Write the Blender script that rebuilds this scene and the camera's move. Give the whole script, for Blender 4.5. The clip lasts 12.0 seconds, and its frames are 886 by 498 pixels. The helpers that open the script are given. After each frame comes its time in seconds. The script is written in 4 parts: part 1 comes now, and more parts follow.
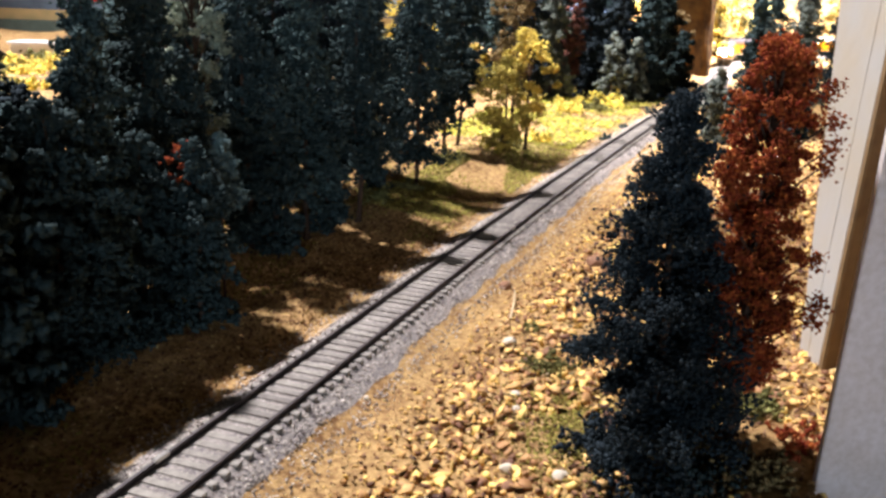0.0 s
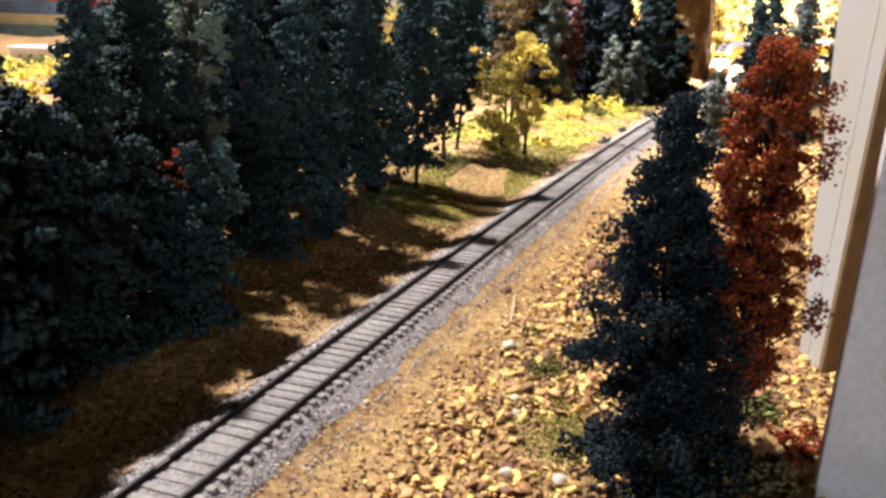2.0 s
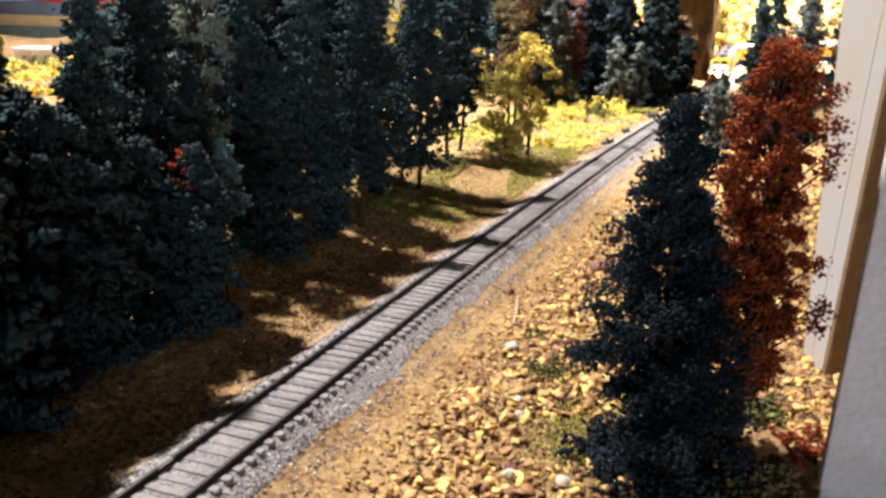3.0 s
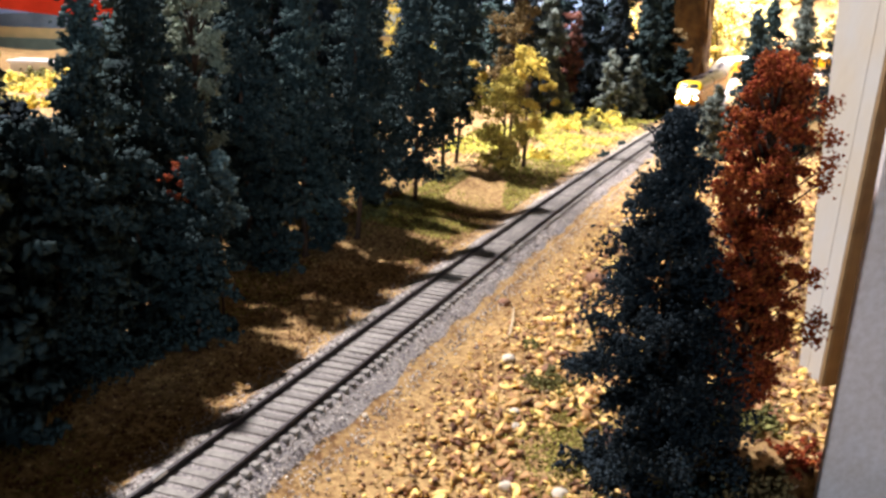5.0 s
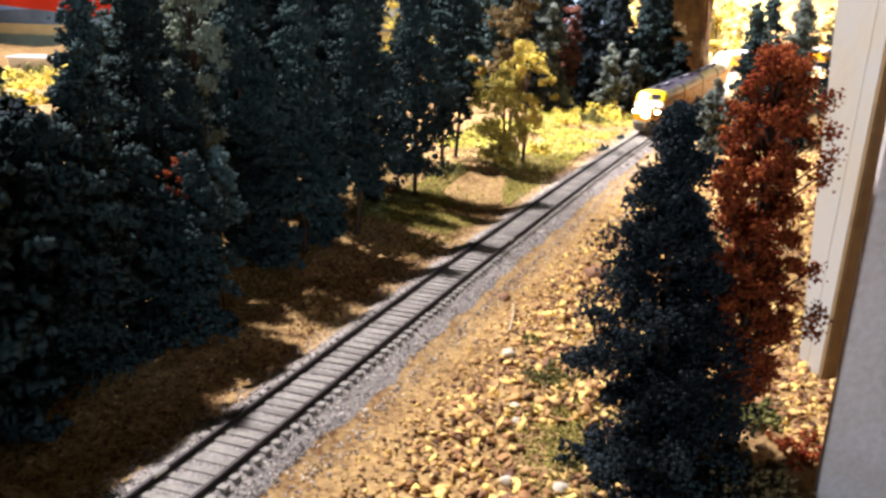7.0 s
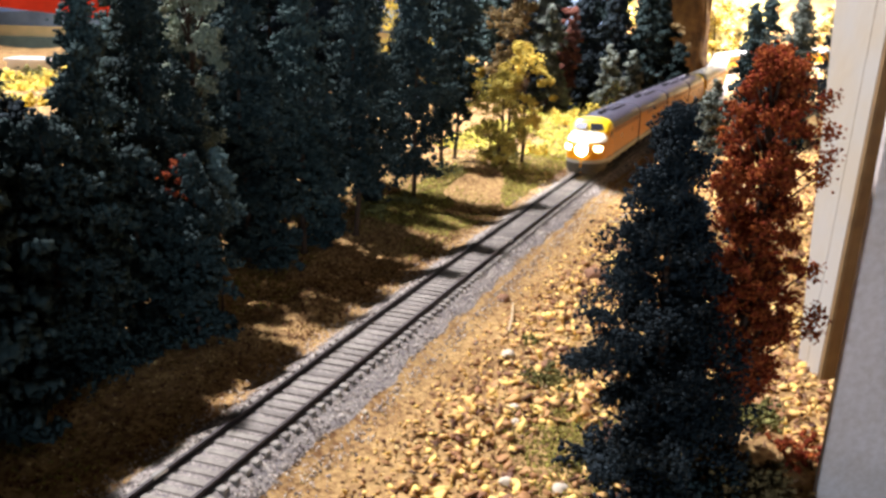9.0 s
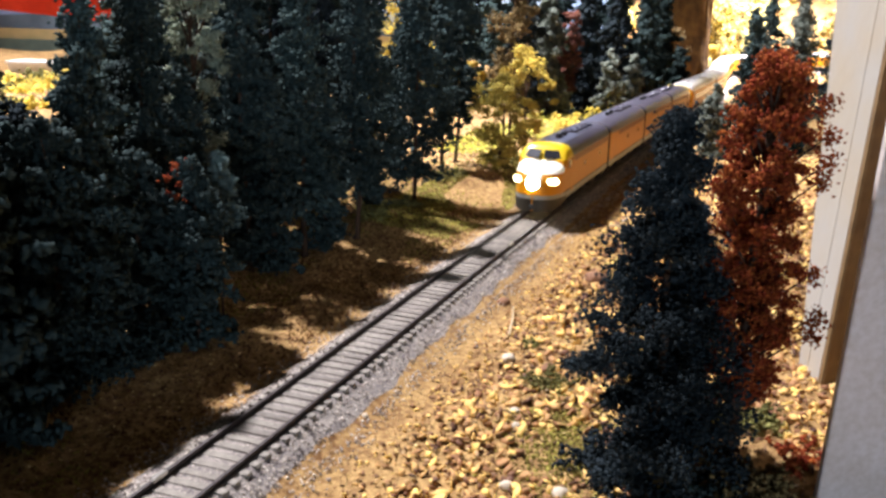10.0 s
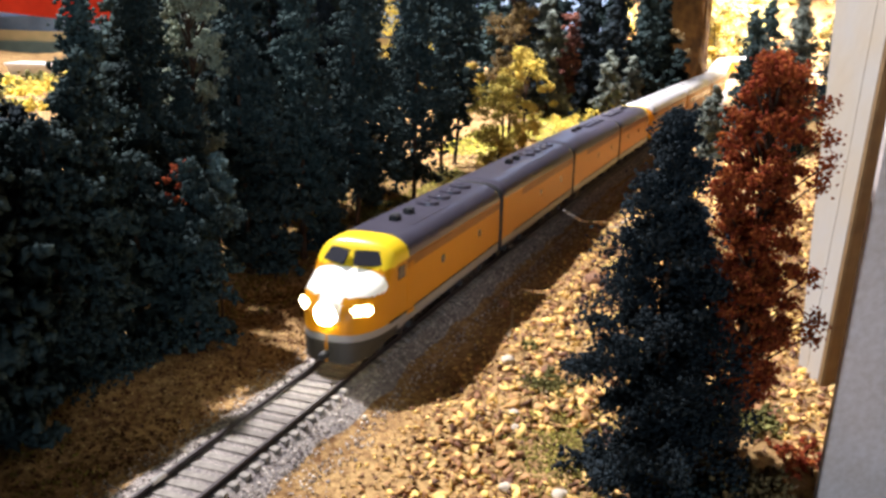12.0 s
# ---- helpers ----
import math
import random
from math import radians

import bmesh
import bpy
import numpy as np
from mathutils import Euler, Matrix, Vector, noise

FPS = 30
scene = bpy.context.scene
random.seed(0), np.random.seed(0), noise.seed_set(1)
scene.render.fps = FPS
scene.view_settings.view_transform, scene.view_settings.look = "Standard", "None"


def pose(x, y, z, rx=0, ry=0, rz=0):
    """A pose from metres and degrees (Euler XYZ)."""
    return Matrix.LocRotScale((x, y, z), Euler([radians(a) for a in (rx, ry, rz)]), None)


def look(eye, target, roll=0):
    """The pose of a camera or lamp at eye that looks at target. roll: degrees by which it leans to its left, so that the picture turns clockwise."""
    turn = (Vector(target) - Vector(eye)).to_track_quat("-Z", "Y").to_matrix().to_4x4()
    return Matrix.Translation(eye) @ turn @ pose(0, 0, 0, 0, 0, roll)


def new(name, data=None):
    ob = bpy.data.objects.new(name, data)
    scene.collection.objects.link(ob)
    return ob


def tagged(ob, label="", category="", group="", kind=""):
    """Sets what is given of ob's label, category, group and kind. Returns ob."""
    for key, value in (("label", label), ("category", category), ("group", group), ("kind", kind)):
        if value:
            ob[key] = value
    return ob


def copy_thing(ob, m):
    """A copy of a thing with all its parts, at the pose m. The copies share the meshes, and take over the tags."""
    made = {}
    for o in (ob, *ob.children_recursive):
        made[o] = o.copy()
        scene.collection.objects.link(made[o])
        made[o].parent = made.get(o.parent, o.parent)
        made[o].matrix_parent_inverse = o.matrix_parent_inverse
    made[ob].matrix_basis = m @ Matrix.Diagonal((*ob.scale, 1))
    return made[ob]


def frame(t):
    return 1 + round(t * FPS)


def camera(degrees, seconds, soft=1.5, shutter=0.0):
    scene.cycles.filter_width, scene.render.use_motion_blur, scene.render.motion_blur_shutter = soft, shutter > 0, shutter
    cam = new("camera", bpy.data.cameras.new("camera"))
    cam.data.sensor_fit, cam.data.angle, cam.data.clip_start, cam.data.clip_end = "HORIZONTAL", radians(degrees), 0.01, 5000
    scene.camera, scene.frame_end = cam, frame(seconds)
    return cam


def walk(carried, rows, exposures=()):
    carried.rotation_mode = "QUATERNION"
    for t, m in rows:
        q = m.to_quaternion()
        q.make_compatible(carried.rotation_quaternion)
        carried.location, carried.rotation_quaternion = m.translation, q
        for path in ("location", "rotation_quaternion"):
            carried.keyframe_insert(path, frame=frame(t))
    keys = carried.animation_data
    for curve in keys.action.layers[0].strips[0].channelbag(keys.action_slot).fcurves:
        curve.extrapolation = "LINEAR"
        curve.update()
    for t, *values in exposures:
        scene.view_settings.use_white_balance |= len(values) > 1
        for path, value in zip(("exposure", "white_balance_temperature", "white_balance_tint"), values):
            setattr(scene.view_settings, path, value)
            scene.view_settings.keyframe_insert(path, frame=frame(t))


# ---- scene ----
cam = camera(54.05, 12.0, soft=3.0, shutter=0.35)

# camera turn, degrees about x, y, z; the eye stays at one place
EYE = (0.0, 0.0, 0.145)
TURNS = [
    (0.0, 73.470, -1.660, 0.554), (0.5, 73.506, -1.630, 0.613), (1.0, 73.522, -1.540, 0.682), (1.5, 73.211, -1.420, 0.605),
    (2.0, 73.731, -1.564, 0.500), (2.2, 73.950, -1.600, 0.510), (2.5, 74.268, -1.651, 0.522), (2.8, 74.200, -1.600, 0.590),
    (3.0, 73.802, -1.545, 0.703), (3.2, 74.600, -1.560, 0.650), (5.0, 74.585, -1.590, 0.450), (5.5, 74.456, -1.538, 0.423),
    (6.0, 74.494, -1.435, 0.364), (6.5, 74.374, -1.393, 0.405), (7.0, 74.260, -1.373, 0.371), (9.0, 74.337, -1.290, 0.289),
    (9.5, 74.417, -1.360, 0.345), (10.0, 74.564, -1.400, 0.356), (10.5, 74.494, -1.430, 0.357), (11.0, 74.520, -1.347, 0.260),
    (11.5, 74.572, -1.360, 0.295), (12.0, 74.686, -1.380, 0.305)]
walk(cam, [(t, pose(*EYE, a, b, c)) for t, a, b, c in TURNS])

# ---------------------------------------------------------------- light
world = bpy.data.worlds.new("world")
world.use_nodes = True
scene.world = world
bg = world.node_tree.nodes["Background"]
bg.inputs["Color"].default_value = (0.45, 0.58, 1.0, 1)
bg.inputs["Strength"].default_value = 0.05


def spot(name, eye, target, watts, colour, radius, degrees):
    data = bpy.data.lights.new(name, "SPOT")
    data.energy, data.color, data.shadow_soft_size, data.spot_size, data.spot_blend = watts, colour, radius, radians(degrees), 0.5
    ob = new(name, data)
    ob.matrix_basis = look(eye, target)
    return ob


WARM = (0.99, 0.98, 1.09)
spot("room_lamp", (-0.90, 1.05, 1.75), (0.0, 0.58, 0.0), 490, WARM, 0.03, 78)
spot("layout_spot", (1.05, 2.15, 1.30), (0.72, 2.45, 0.0), 1000, WARM, 0.05, 75)
spot("layout_spot", (-1.45, 1.75, 1.30), (-0.85, 1.65, 0.0), 250, WARM, 0.05, 62)
spot("layout_spot", (-0.35, 1.55, 1.60), (0.20, 1.06, 0.0), 340, WARM, 0.04, 25)
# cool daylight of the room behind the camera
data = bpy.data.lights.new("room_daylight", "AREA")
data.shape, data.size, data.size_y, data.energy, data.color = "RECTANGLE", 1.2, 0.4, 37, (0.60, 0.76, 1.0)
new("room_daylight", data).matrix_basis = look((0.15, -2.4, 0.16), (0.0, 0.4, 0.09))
scene.view_settings.exposure = 0.0


# ---------------------------------------------------------------- materials
def mat(name, colour, rough=0.8, metal=0.0, vary=0.0, scale=200.0, tint=None, bump=0.0, bump_scale=600.0,
        island=0.0, obrand=0.0, spec=0.5, emit=0.0, coarse=0.0, trans=0.0):
    m = bpy.data.materials.new(name)
    m.use_nodes = True
    nt = m.node_tree
    b = nt.nodes["Principled BSDF"]
    b.inputs["Base Color"].default_value = (*colour, 1)
    b.inputs["Roughness"].default_value = rough
    b.inputs["Metallic"].default_value = metal
    b.inputs["Specular IOR Level"].default_value = spec
    if emit:
        b.inputs["Emission Color"].default_value = (*(tint or colour), 1)
        b.inputs["Emission Strength"].default_value = emit
    tc = nt.nodes.new("ShaderNodeTexCoord")
    last = None
    if vary or coarse:
        mix = nt.nodes.new("ShaderNodeMix")
        mix.data_type = "RGBA"
        mix.inputs["A"].default_value = (*colour, 1)
        mix.inputs["B"].default_value = (*(tint or [c * 0.45 for c in colour]), 1)
        n1 = nt.nodes.new("ShaderNodeTexNoise")
        n1.inputs["Scale"].default_value = scale
        n1.inputs["Detail"].default_value = 5
        nt.links.new(tc.outputs["Object"], n1.inputs["Vector"])
        n2 = nt.nodes.new("ShaderNodeTexNoise")
        n2.inputs["Scale"].default_value = scale * 0.13
        n2.inputs["Detail"].default_value = 3
        nt.links.new(tc.outputs["Object"], n2.inputs["Vector"])
        r1 = nt.nodes.new("ShaderNodeMapRange")
        r1.inputs["From Min"].default_value, r1.inputs["From Max"].default_value = 0.35, 0.68
        r1.inputs["To Max"].default_value = vary
        nt.links.new(n1.outputs["Fac"], r1.inputs["Value"])
        r2 = nt.nodes.new("ShaderNodeMapRange")
        r2.inputs["From Min"].default_value, r2.inputs["From Max"].default_value = 0.4, 0.65
        r2.inputs["To Max"].default_value = coarse
        nt.links.new(n2.outputs["Fac"], r2.inputs["Value"])
        add = nt.nodes.new("ShaderNodeMath")
        add.operation, add.use_clamp = "ADD", True
        nt.links.new(r1.outputs["Result"], add.inputs[0])
        nt.links.new(r2.outputs["Result"], add.inputs[1])
        nt.links.new(add.outputs[0], mix.inputs["Factor"])
        last = mix.outputs["Result"]
    for amount, node, out in ((island, "ShaderNodeNewGeometry", "Random Per Island"), (obrand, "ShaderNodeObjectInfo", "Random")):
        if amount:
            g = nt.nodes.new(node)
            hs = nt.nodes.new("ShaderNodeHueSaturation")
            rv = nt.nodes.new("ShaderNodeMapRange")
            rv.inputs["To Min"].default_value, rv.inputs["To Max"].default_value = 1 - amount, 1 + amount
            nt.links.new(g.outputs[out], rv.inputs["Value"])
            nt.links.new(rv.outputs["Result"], hs.inputs["Value"])
            rh = nt.nodes.new("ShaderNodeMapRange")
            rh.inputs["To Min"].default_value, rh.inputs["To Max"].default_value = 0.5 - 0.035 * amount, 0.5 + 0.035 * amount
            nt.links.new(g.outputs[out], rh.inputs["Value"])
            nt.links.new(rh.outputs["Result"], hs.inputs["Hue"])
            if last:
                nt.links.new(last, hs.inputs["Color"])
            else:
                hs.inputs["Color"].default_value = (*colour, 1)
            last = hs.outputs["Color"]
    if last:
        nt.links.new(last, b.inputs["Base Color"])
    if bump:
        nb = nt.nodes.new("ShaderNodeTexNoise")
        nb.inputs["Scale"].default_value = bump_scale
        nb.inputs["Detail"].default_value = 4
        nt.links.new(tc.outputs["Object"], nb.inputs["Vector"])
        bm_ = nt.nodes.new("ShaderNodeBump")
        bm_.inputs["Strength"].default_value = bump
        bm_.inputs["Distance"].default_value = 0.001
        nt.links.new(nb.outputs["Fac"], bm_.inputs["Height"])
        nt.links.new(bm_.outputs["Normal"], b.inputs["Normal"])
    return m


M_EARTH = mat("earth", (0.49, 0.31, 0.12), 0.95, vary=0.75, scale=330, tint=(0.15, 0.07, 0.025), coarse=0.35, bump=0.9, bump_scale=700, spec=0.2)
M_MOSS = mat("moss", (0.25, 0.20, 0.045), 0.95, island=0.6, spec=0.2)
M_CHIP = mat("leaf_chip", (0.56, 0.37, 0.175), 0.8, island=0.8, vary=0.6, scale=260, tint=(0.20, 0.075, 0.03), spec=0.3)
M_BALLAST = mat("ballast", (0.41, 0.355, 0.30), 0.95, vary=0.8, scale=900, tint=(0.13, 0.11, 0.11), coarse=0.3, bump=1.0, bump_scale=1500, spec=0.2)
M_STONE = mat("ballast_stone", (0.44, 0.37, 0.315), 0.9, island=0.8, spec=0.2)
M_TIE = mat("tie", (0.27, 0.24, 0.20), 0.9, vary=0.6, scale=500, tint=(0.12, 0.10, 0.085), obrand=0.25, spec=0.2)
M_RAIL = mat("rail", (0.045, 0.030, 0.026), 0.5, 0.3, vary=0.6, scale=300, tint=(0.02, 0.016, 0.014))
M_STEEL = mat("bright_steel", (0.6, 0.56, 0.5), 0.3, 1.0)
M_BARK = mat("bark", (0.06, 0.035, 0.022), 0.95, vary=0.6, scale=600, spec=0.15)
M_ROCK = mat("rock", (0.15, 0.08, 0.024), 0.95, vary=0.8, scale=60, tint=(0.06, 0.03, 0.012), coarse=0.4, bump=0.8, bump_scale=200, spec=0.15)


def foliage(name, colour, amount=0.6):
    light = [min(1.0, c * 1.9 + 0.006) for c in colour]
    return mat(name, [c * 0.7 for c in colour], 0.95, vary=0.45, scale=190, coarse=0.75, tint=light, island=0.4 * amount, obrand=0.2, spec=0.1)


M_FIR = [foliage("fir_foam", (0.029, 0.045, 0.041)), foliage("fir_foam_blue", (0.013, 0.019, 0.022)),
         foliage("fir_foam_dark", (0.019, 0.030, 0.028)), foliage("fir_foam_grey", (0.085, 0.095, 0.075))]
M_GOLD = foliage("olive_gold_foam", (0.26, 0.20, 0.04), 0.6)
M_TEAL = foliage("teal_foam", (0.055, 0.080, 0.075))
# grey-green foam made paler in place of lamp light its neighbours block
M_PALEFOAM = foliage("lightened_grey_green_foam", (0.15, 0.17, 0.12))
# paler copy of the yellow foam: the far hill's overexposure put into colour
M_HILLYEL = foliage("overlit_yellow_foam", (0.55, 0.45, 0.17), 0.5)
M_RED = foliage("red_foam", (0.155, 0.027, 0.007), 0.9)
M_YELLOW = foliage("yellow_foam", (0.48, 0.36, 0.07), 0.5)
M_OLIVE = foliage("olive_foam", (0.10, 0.09, 0.028), 0.5)
M_RUST = foliage("rust_foam", (0.085, 0.032, 0.022), 0.5)
M_BROWN = foliage("brown_foam", (0.10, 0.065, 0.025), 0.5)


# ---------------------------------------------------------------- mesh helpers
def part(name, bm, material, parent=None, label="", smooth=False):
    me = bpy.data.meshes.new(name)
    bm.to_mesh(me)
    bm.free()
    me.materials.append(material)
    if smooth:
        me.shade_smooth()
    ob = new(name, me)
    ob.parent = parent
    return tagged(ob, label)


def mesh_ob(name, verts, faces, material, parent=None, smooth=False):
    me = bpy.data.meshes.new(name)
    me.from_pydata([tuple(v) for v in verts], [], [tuple(f) for f in faces])
    me.materials.append(material)
    if smooth:
        me.shade_smooth()
    ob = new(name, me)
    ob.parent = parent
    return ob


def empty(name, m=None):
    ob = new(name)
    ob.empty_display_size = 0.01
    if m is not None:
        ob.matrix_basis = m
    return ob


def add_box(bm, cx, cy, cz, sx, sy, sz, bevel=0.0, m=None):
    r = bmesh.ops.create_cube(bm, size=1.0)
    vs = r["verts"]
    bmesh.ops.transform(bm, matrix=Matrix.Translation((cx, cy, cz)) @ Matrix.Diagonal((sx, sy, sz, 1)), verts=vs)
    if bevel:
        es = list({e for v in vs for e in v.link_edges})
        r = bmesh.ops.bevel(bm, geom=es, offset=bevel, segments=2, affect="EDGES")
        vs = [v for v in r["verts"]]
    if m is not None:
        bmesh.ops.transform(bm, matrix=m, verts=vs)
    return bm


def box(*a, **k):
    return add_box(bmesh.new(), *a, **k)


def add_cyl(bm, p, q, r0, r1, n=10):
    p, q = Vector(p), Vector(q)
    d = q - p
    m = Matrix.Translation((p + q) / 2) @ d.to_track_quat("Z", "Y").to_matrix().to_4x4()
    bmesh.ops.create_cone(bm, cap_ends=True, segments=n, radius1=r0, radius2=r1, depth=d.length, matrix=m)
    return bm


CRUMB_V = np.array([(1, 0, 0), (-0.5, 0.87, 0), (-0.5, -0.87, 0), (0, 0, 1), (0, 0, -1)], float)
CRUMB_F = np.array([(0, 1, 3), (1, 2, 3), (2, 0, 3), (1, 0, 4), (2, 1, 4), (0, 2, 4)])


def bits(points, sizes, rng, flat=1.0):
    """Many small crooked crumbs, one island each."""
    n = len(points)
    rot = rng.normal(size=(n, 4))
    rot /= np.linalg.norm(rot, axis=1, keepdims=True)
    w, x, y, z = rot.T
    r = np.stack([1 - 2 * (y * y + z * z), 2 * (x * y - z * w), 2 * (x * z + y * w),
                  2 * (x * y + z * w), 1 - 2 * (x * x + z * z), 2 * (y * z - x * w),
                  2 * (x * z - y * w), 2 * (y * z + x * w), 1 - 2 * (x * x + y * y)], 1).reshape(n, 3, 3)
    v = CRUMB_V[None] * rng.uniform(0.5, 1.3, (n, 5, 1)) + rng.normal(0, 0.2, (n, 5, 3))
    v[:, :, 2] *= flat
    v = np.einsum("nij,nkj->nki", r, v) * np.asarray(sizes)[:, None, None] + np.asarray(points)[:, None, :]
    f = CRUMB_F[None] + 5 * np.arange(n)[:, None, None]
    return v.reshape(-1, 3), f.reshape(-1, 3)


def cloud_mesh(name, points, sizes, material, rng, flat=1.0):
    v, f = bits(points, sizes, rng, flat)
    me = bpy.data.meshes.new(name)
    me.vertices.add(len(v))
    me.vertices.foreach_set("co", v.ravel())
    me.loops.add(len(f) * 3)
    me.loops.foreach_set("vertex_index", f.ravel())
    me.polygons.add(len(f))
    me.polygons.foreach_set("loop_start", np.arange(len(f)) * 3)
    me.update(calc_edges=True)
    me.validate()
    me.materials.append(material)
    return me


# ---------------------------------------------------------------- the track's line
# plan slope dx/dy of the centre line, integrated in small steps
def slope(y):
    if y < 1.2:
        return 0.372 + 0.063 * (y - 0.2325)
    if y < 1.6:
        return 0.433
    if y < 1.7:
        return 0.433 + (0.33 - 0.433) * (y - 1.6) / 0.1
    return 0.33


LINE = []
hx, hy, ds = -0.0835, 0.2325, 0.005
for i in range(60):
    hx, hy = hx - slope(hy) * ds * 0.93, hy - ds * 0.93
head = math.atan(slope(hy))
while hy < 2.12:
    head = math.atan(slope(hy))
    LINE.append((hx, hy, head))
    hx, hy = hx + ds * math.sin(head), hy + ds * math.cos(head)
while len(LINE) < 1000:
    if head < 1.35:
        head += ds / 0.75
    LINE.append((hx, hy, head))
    hx, hy = hx + ds * math.sin(head), hy + ds * math.cos(head)
LN = np.array(LINE)


def on_line(s, u=0.0, z=0.0):
    """Place and heading s metres along the line from its near end, u metres to its right."""
    k = min(max(s / ds, 0), len(LINE) - 1.001)
    i = int(k)
    a, b = LN[i], LN[i + 1]
    x, y, h = a + (b - a) * (k - i)
    return Vector((x + u * math.cos(h), y - u * math.sin(h), z)), h


def s_of_y(y):
    return float(np.interp(y, LN[:430, 1], np.arange(430) * ds))


def away(x, y):
    """Distance from the centre line, positive on its right."""
    d = (LN[::4, 0] - x) ** 2 + (LN[::4, 1] - y) ** 2
    i = int(np.argmin(d))
    a = LN[::4][i]
    return (x - a[0]) * math.cos(a[2]) - (y - a[1]) * math.sin(a[2])


TIE_Z = -0.0020      # top of the ties under the rail's head
GROUND = -0.0095


def height(x, y):
    if x > 0.1225 and y < 0.2530:
        return -0.08
    u = away(x, y)
    a = abs(u)
    z = GROUND
    n = noise.noise((x * 9, y * 9, 0.3)) * 0.010 + noise.noise((x * 32, y * 32, 1.7)) * 0.0035 + noise.noise((x * 120, y * 120, 4.1)) * 0.0012
    far = min(max((a - 0.024) / 0.04, 0), 1)
    z += n * far
    if u > 0.03:
        z += min((u - 0.03) * 0.025, 0.010)
    if u < -0.03:
        z += min((-u - 0.03) * 0.06, 0.03)
    # the low hill behind
    z += 0.25 * min(max((y - 2.55 - 0.2 * math.sin(x * 3)) / 0.7, 0), 1) ** 1.5 if u < 0 else 0
    bed = 1 - min(max((a - 0.018) / 0.011, 0), 1)
    return z * (1 - bed) + bed * -0.0052


# ---------------------------------------------------------------- ground
def grid_axis(parts):
    out = []
    for a, b, step in parts:
        out += list(np.arange(a, b, step))
    return out


gx = grid_axis([(-2.2, -0.5, 0.05), (-0.5, 0.55, 0.0055), (0.55, 1.2, 0.02), (1.2, 2.6, 0.08)])
gy = grid_axis([(-0.6, 0.1, 0.05), (0.1, 1.0, 0.0055), (1.0, 2.2, 0.016), (2.2, 4.3, 0.07)])
gv = [(x, y, height(x, y)) for y in gy for x in gx]
nx = len(gx)
gf = [(j * nx + i, j * nx + i + 1, (j + 1) * nx + i + 1, (j + 1) * nx + i) for j in range(len(gy) - 1) for i in range(nx - 1)]
ground = mesh_ob("ground", gv, gf, M_EARTH, smooth=True)
tagged(ground, "ochre earth of the model landscape, strewn with litter", "ground", kind="structure")

# ---------------------------------------------------------------- track
track = tagged(empty("railway_track"), "model railway track with weathered rails and grey ties", "railway track")
RAIL_PROFILE = [(-0.0010, -0.0021), (-0.0010, -0.0018), (-0.0003, -0.0015), (-0.0003, -0.0007), (-0.0006, -0.0004), (-0.0006, 0.0),
                (0.0006, 0.0), (0.0006, -0.0004), (0.0003, -0.0007), (0.0003, -0.0015), (0.0010, -0.0018), (0.0010, -0.0021)]
for side in (-1, 1):
    v, f = [], []
    steps = range(0, 980, 2)
    k = len(RAIL_PROFILE)
    for i, s in enumerate(steps):
        for a, z in RAIL_PROFILE:
            v.append(on_line(s * ds, side * 0.00915 + a, z)[0])
        if i:
            f += [((i - 1) * k + j, (i - 1) * k + (j + 1) % k, i * k + (j + 1) % k, i * k + j) for j in range(k)]
    mesh_ob("rail", v, f, M_RAIL, track)

bm = box(0, 0, 0, 0.0275, 0.0034, 0.0022, bevel=0.0002)
tie_mesh = part("tie", bm, M_TIE, track)
tie_data = tie_mesh.data
bpy.data.objects.remove(tie_mesh)
rng = np.random.default_rng(5)
tie_rest = []
TIES = int(4.7 / 0.0064)
for i in range(TIES):
    p, h = on_line(0.01 + i * 0.0064, rng.normal(0, 0.0003), TIE_Z - 0.0011 + rng.normal(0, 0.00008))
    m = Matrix.Translation(p) @ Matrix.Rotation(-h + rng.normal(0, 0.012), 4, "Z")
    if i < 290:
        t_ob = new("tie", tie_data)
        t_ob.parent = track
        t_ob.matrix_basis = m
    else:
        tie_rest.append(m)
cube_v = [(a, b, c) for a in (-0.01375, 0.01375) for b in (-0.0015, 0.0015) for c in (-0.0011, 0.0011)]
cube_f = [(0, 1, 3, 2), (4, 6, 7, 5), (0, 4, 5, 1), (2, 3, 7, 6), (0, 2, 6, 4), (1, 5, 7, 3)]
v, f = [], []
for m in tie_rest:
    f += [tuple(len(v) + j for j in q) for q in cube_f]
    v += [m @ Vector(c) for c in cube_v]
tagged(mesh_ob("far_ties", v, f, M_TIE, track), kind="stuff")
# bright rail joiner
for y_, u_ in ((0.545, 0.0092), (0.243, -0.0092)):
    s_ = s_of_y(y_)
    p, h = on_line(s_, u_, -0.0003)
    bm = box(0, 0, 0, 0.0020, 0.007, 0.0014, bevel=0.0003)
    ob = part("rail_joiner", bm, M_STEEL, track, "bright worn metal rail joiner")
    ob.matrix_basis = Matrix.Translation(p) @ Matrix.Rotation(-h, 4, "Z")

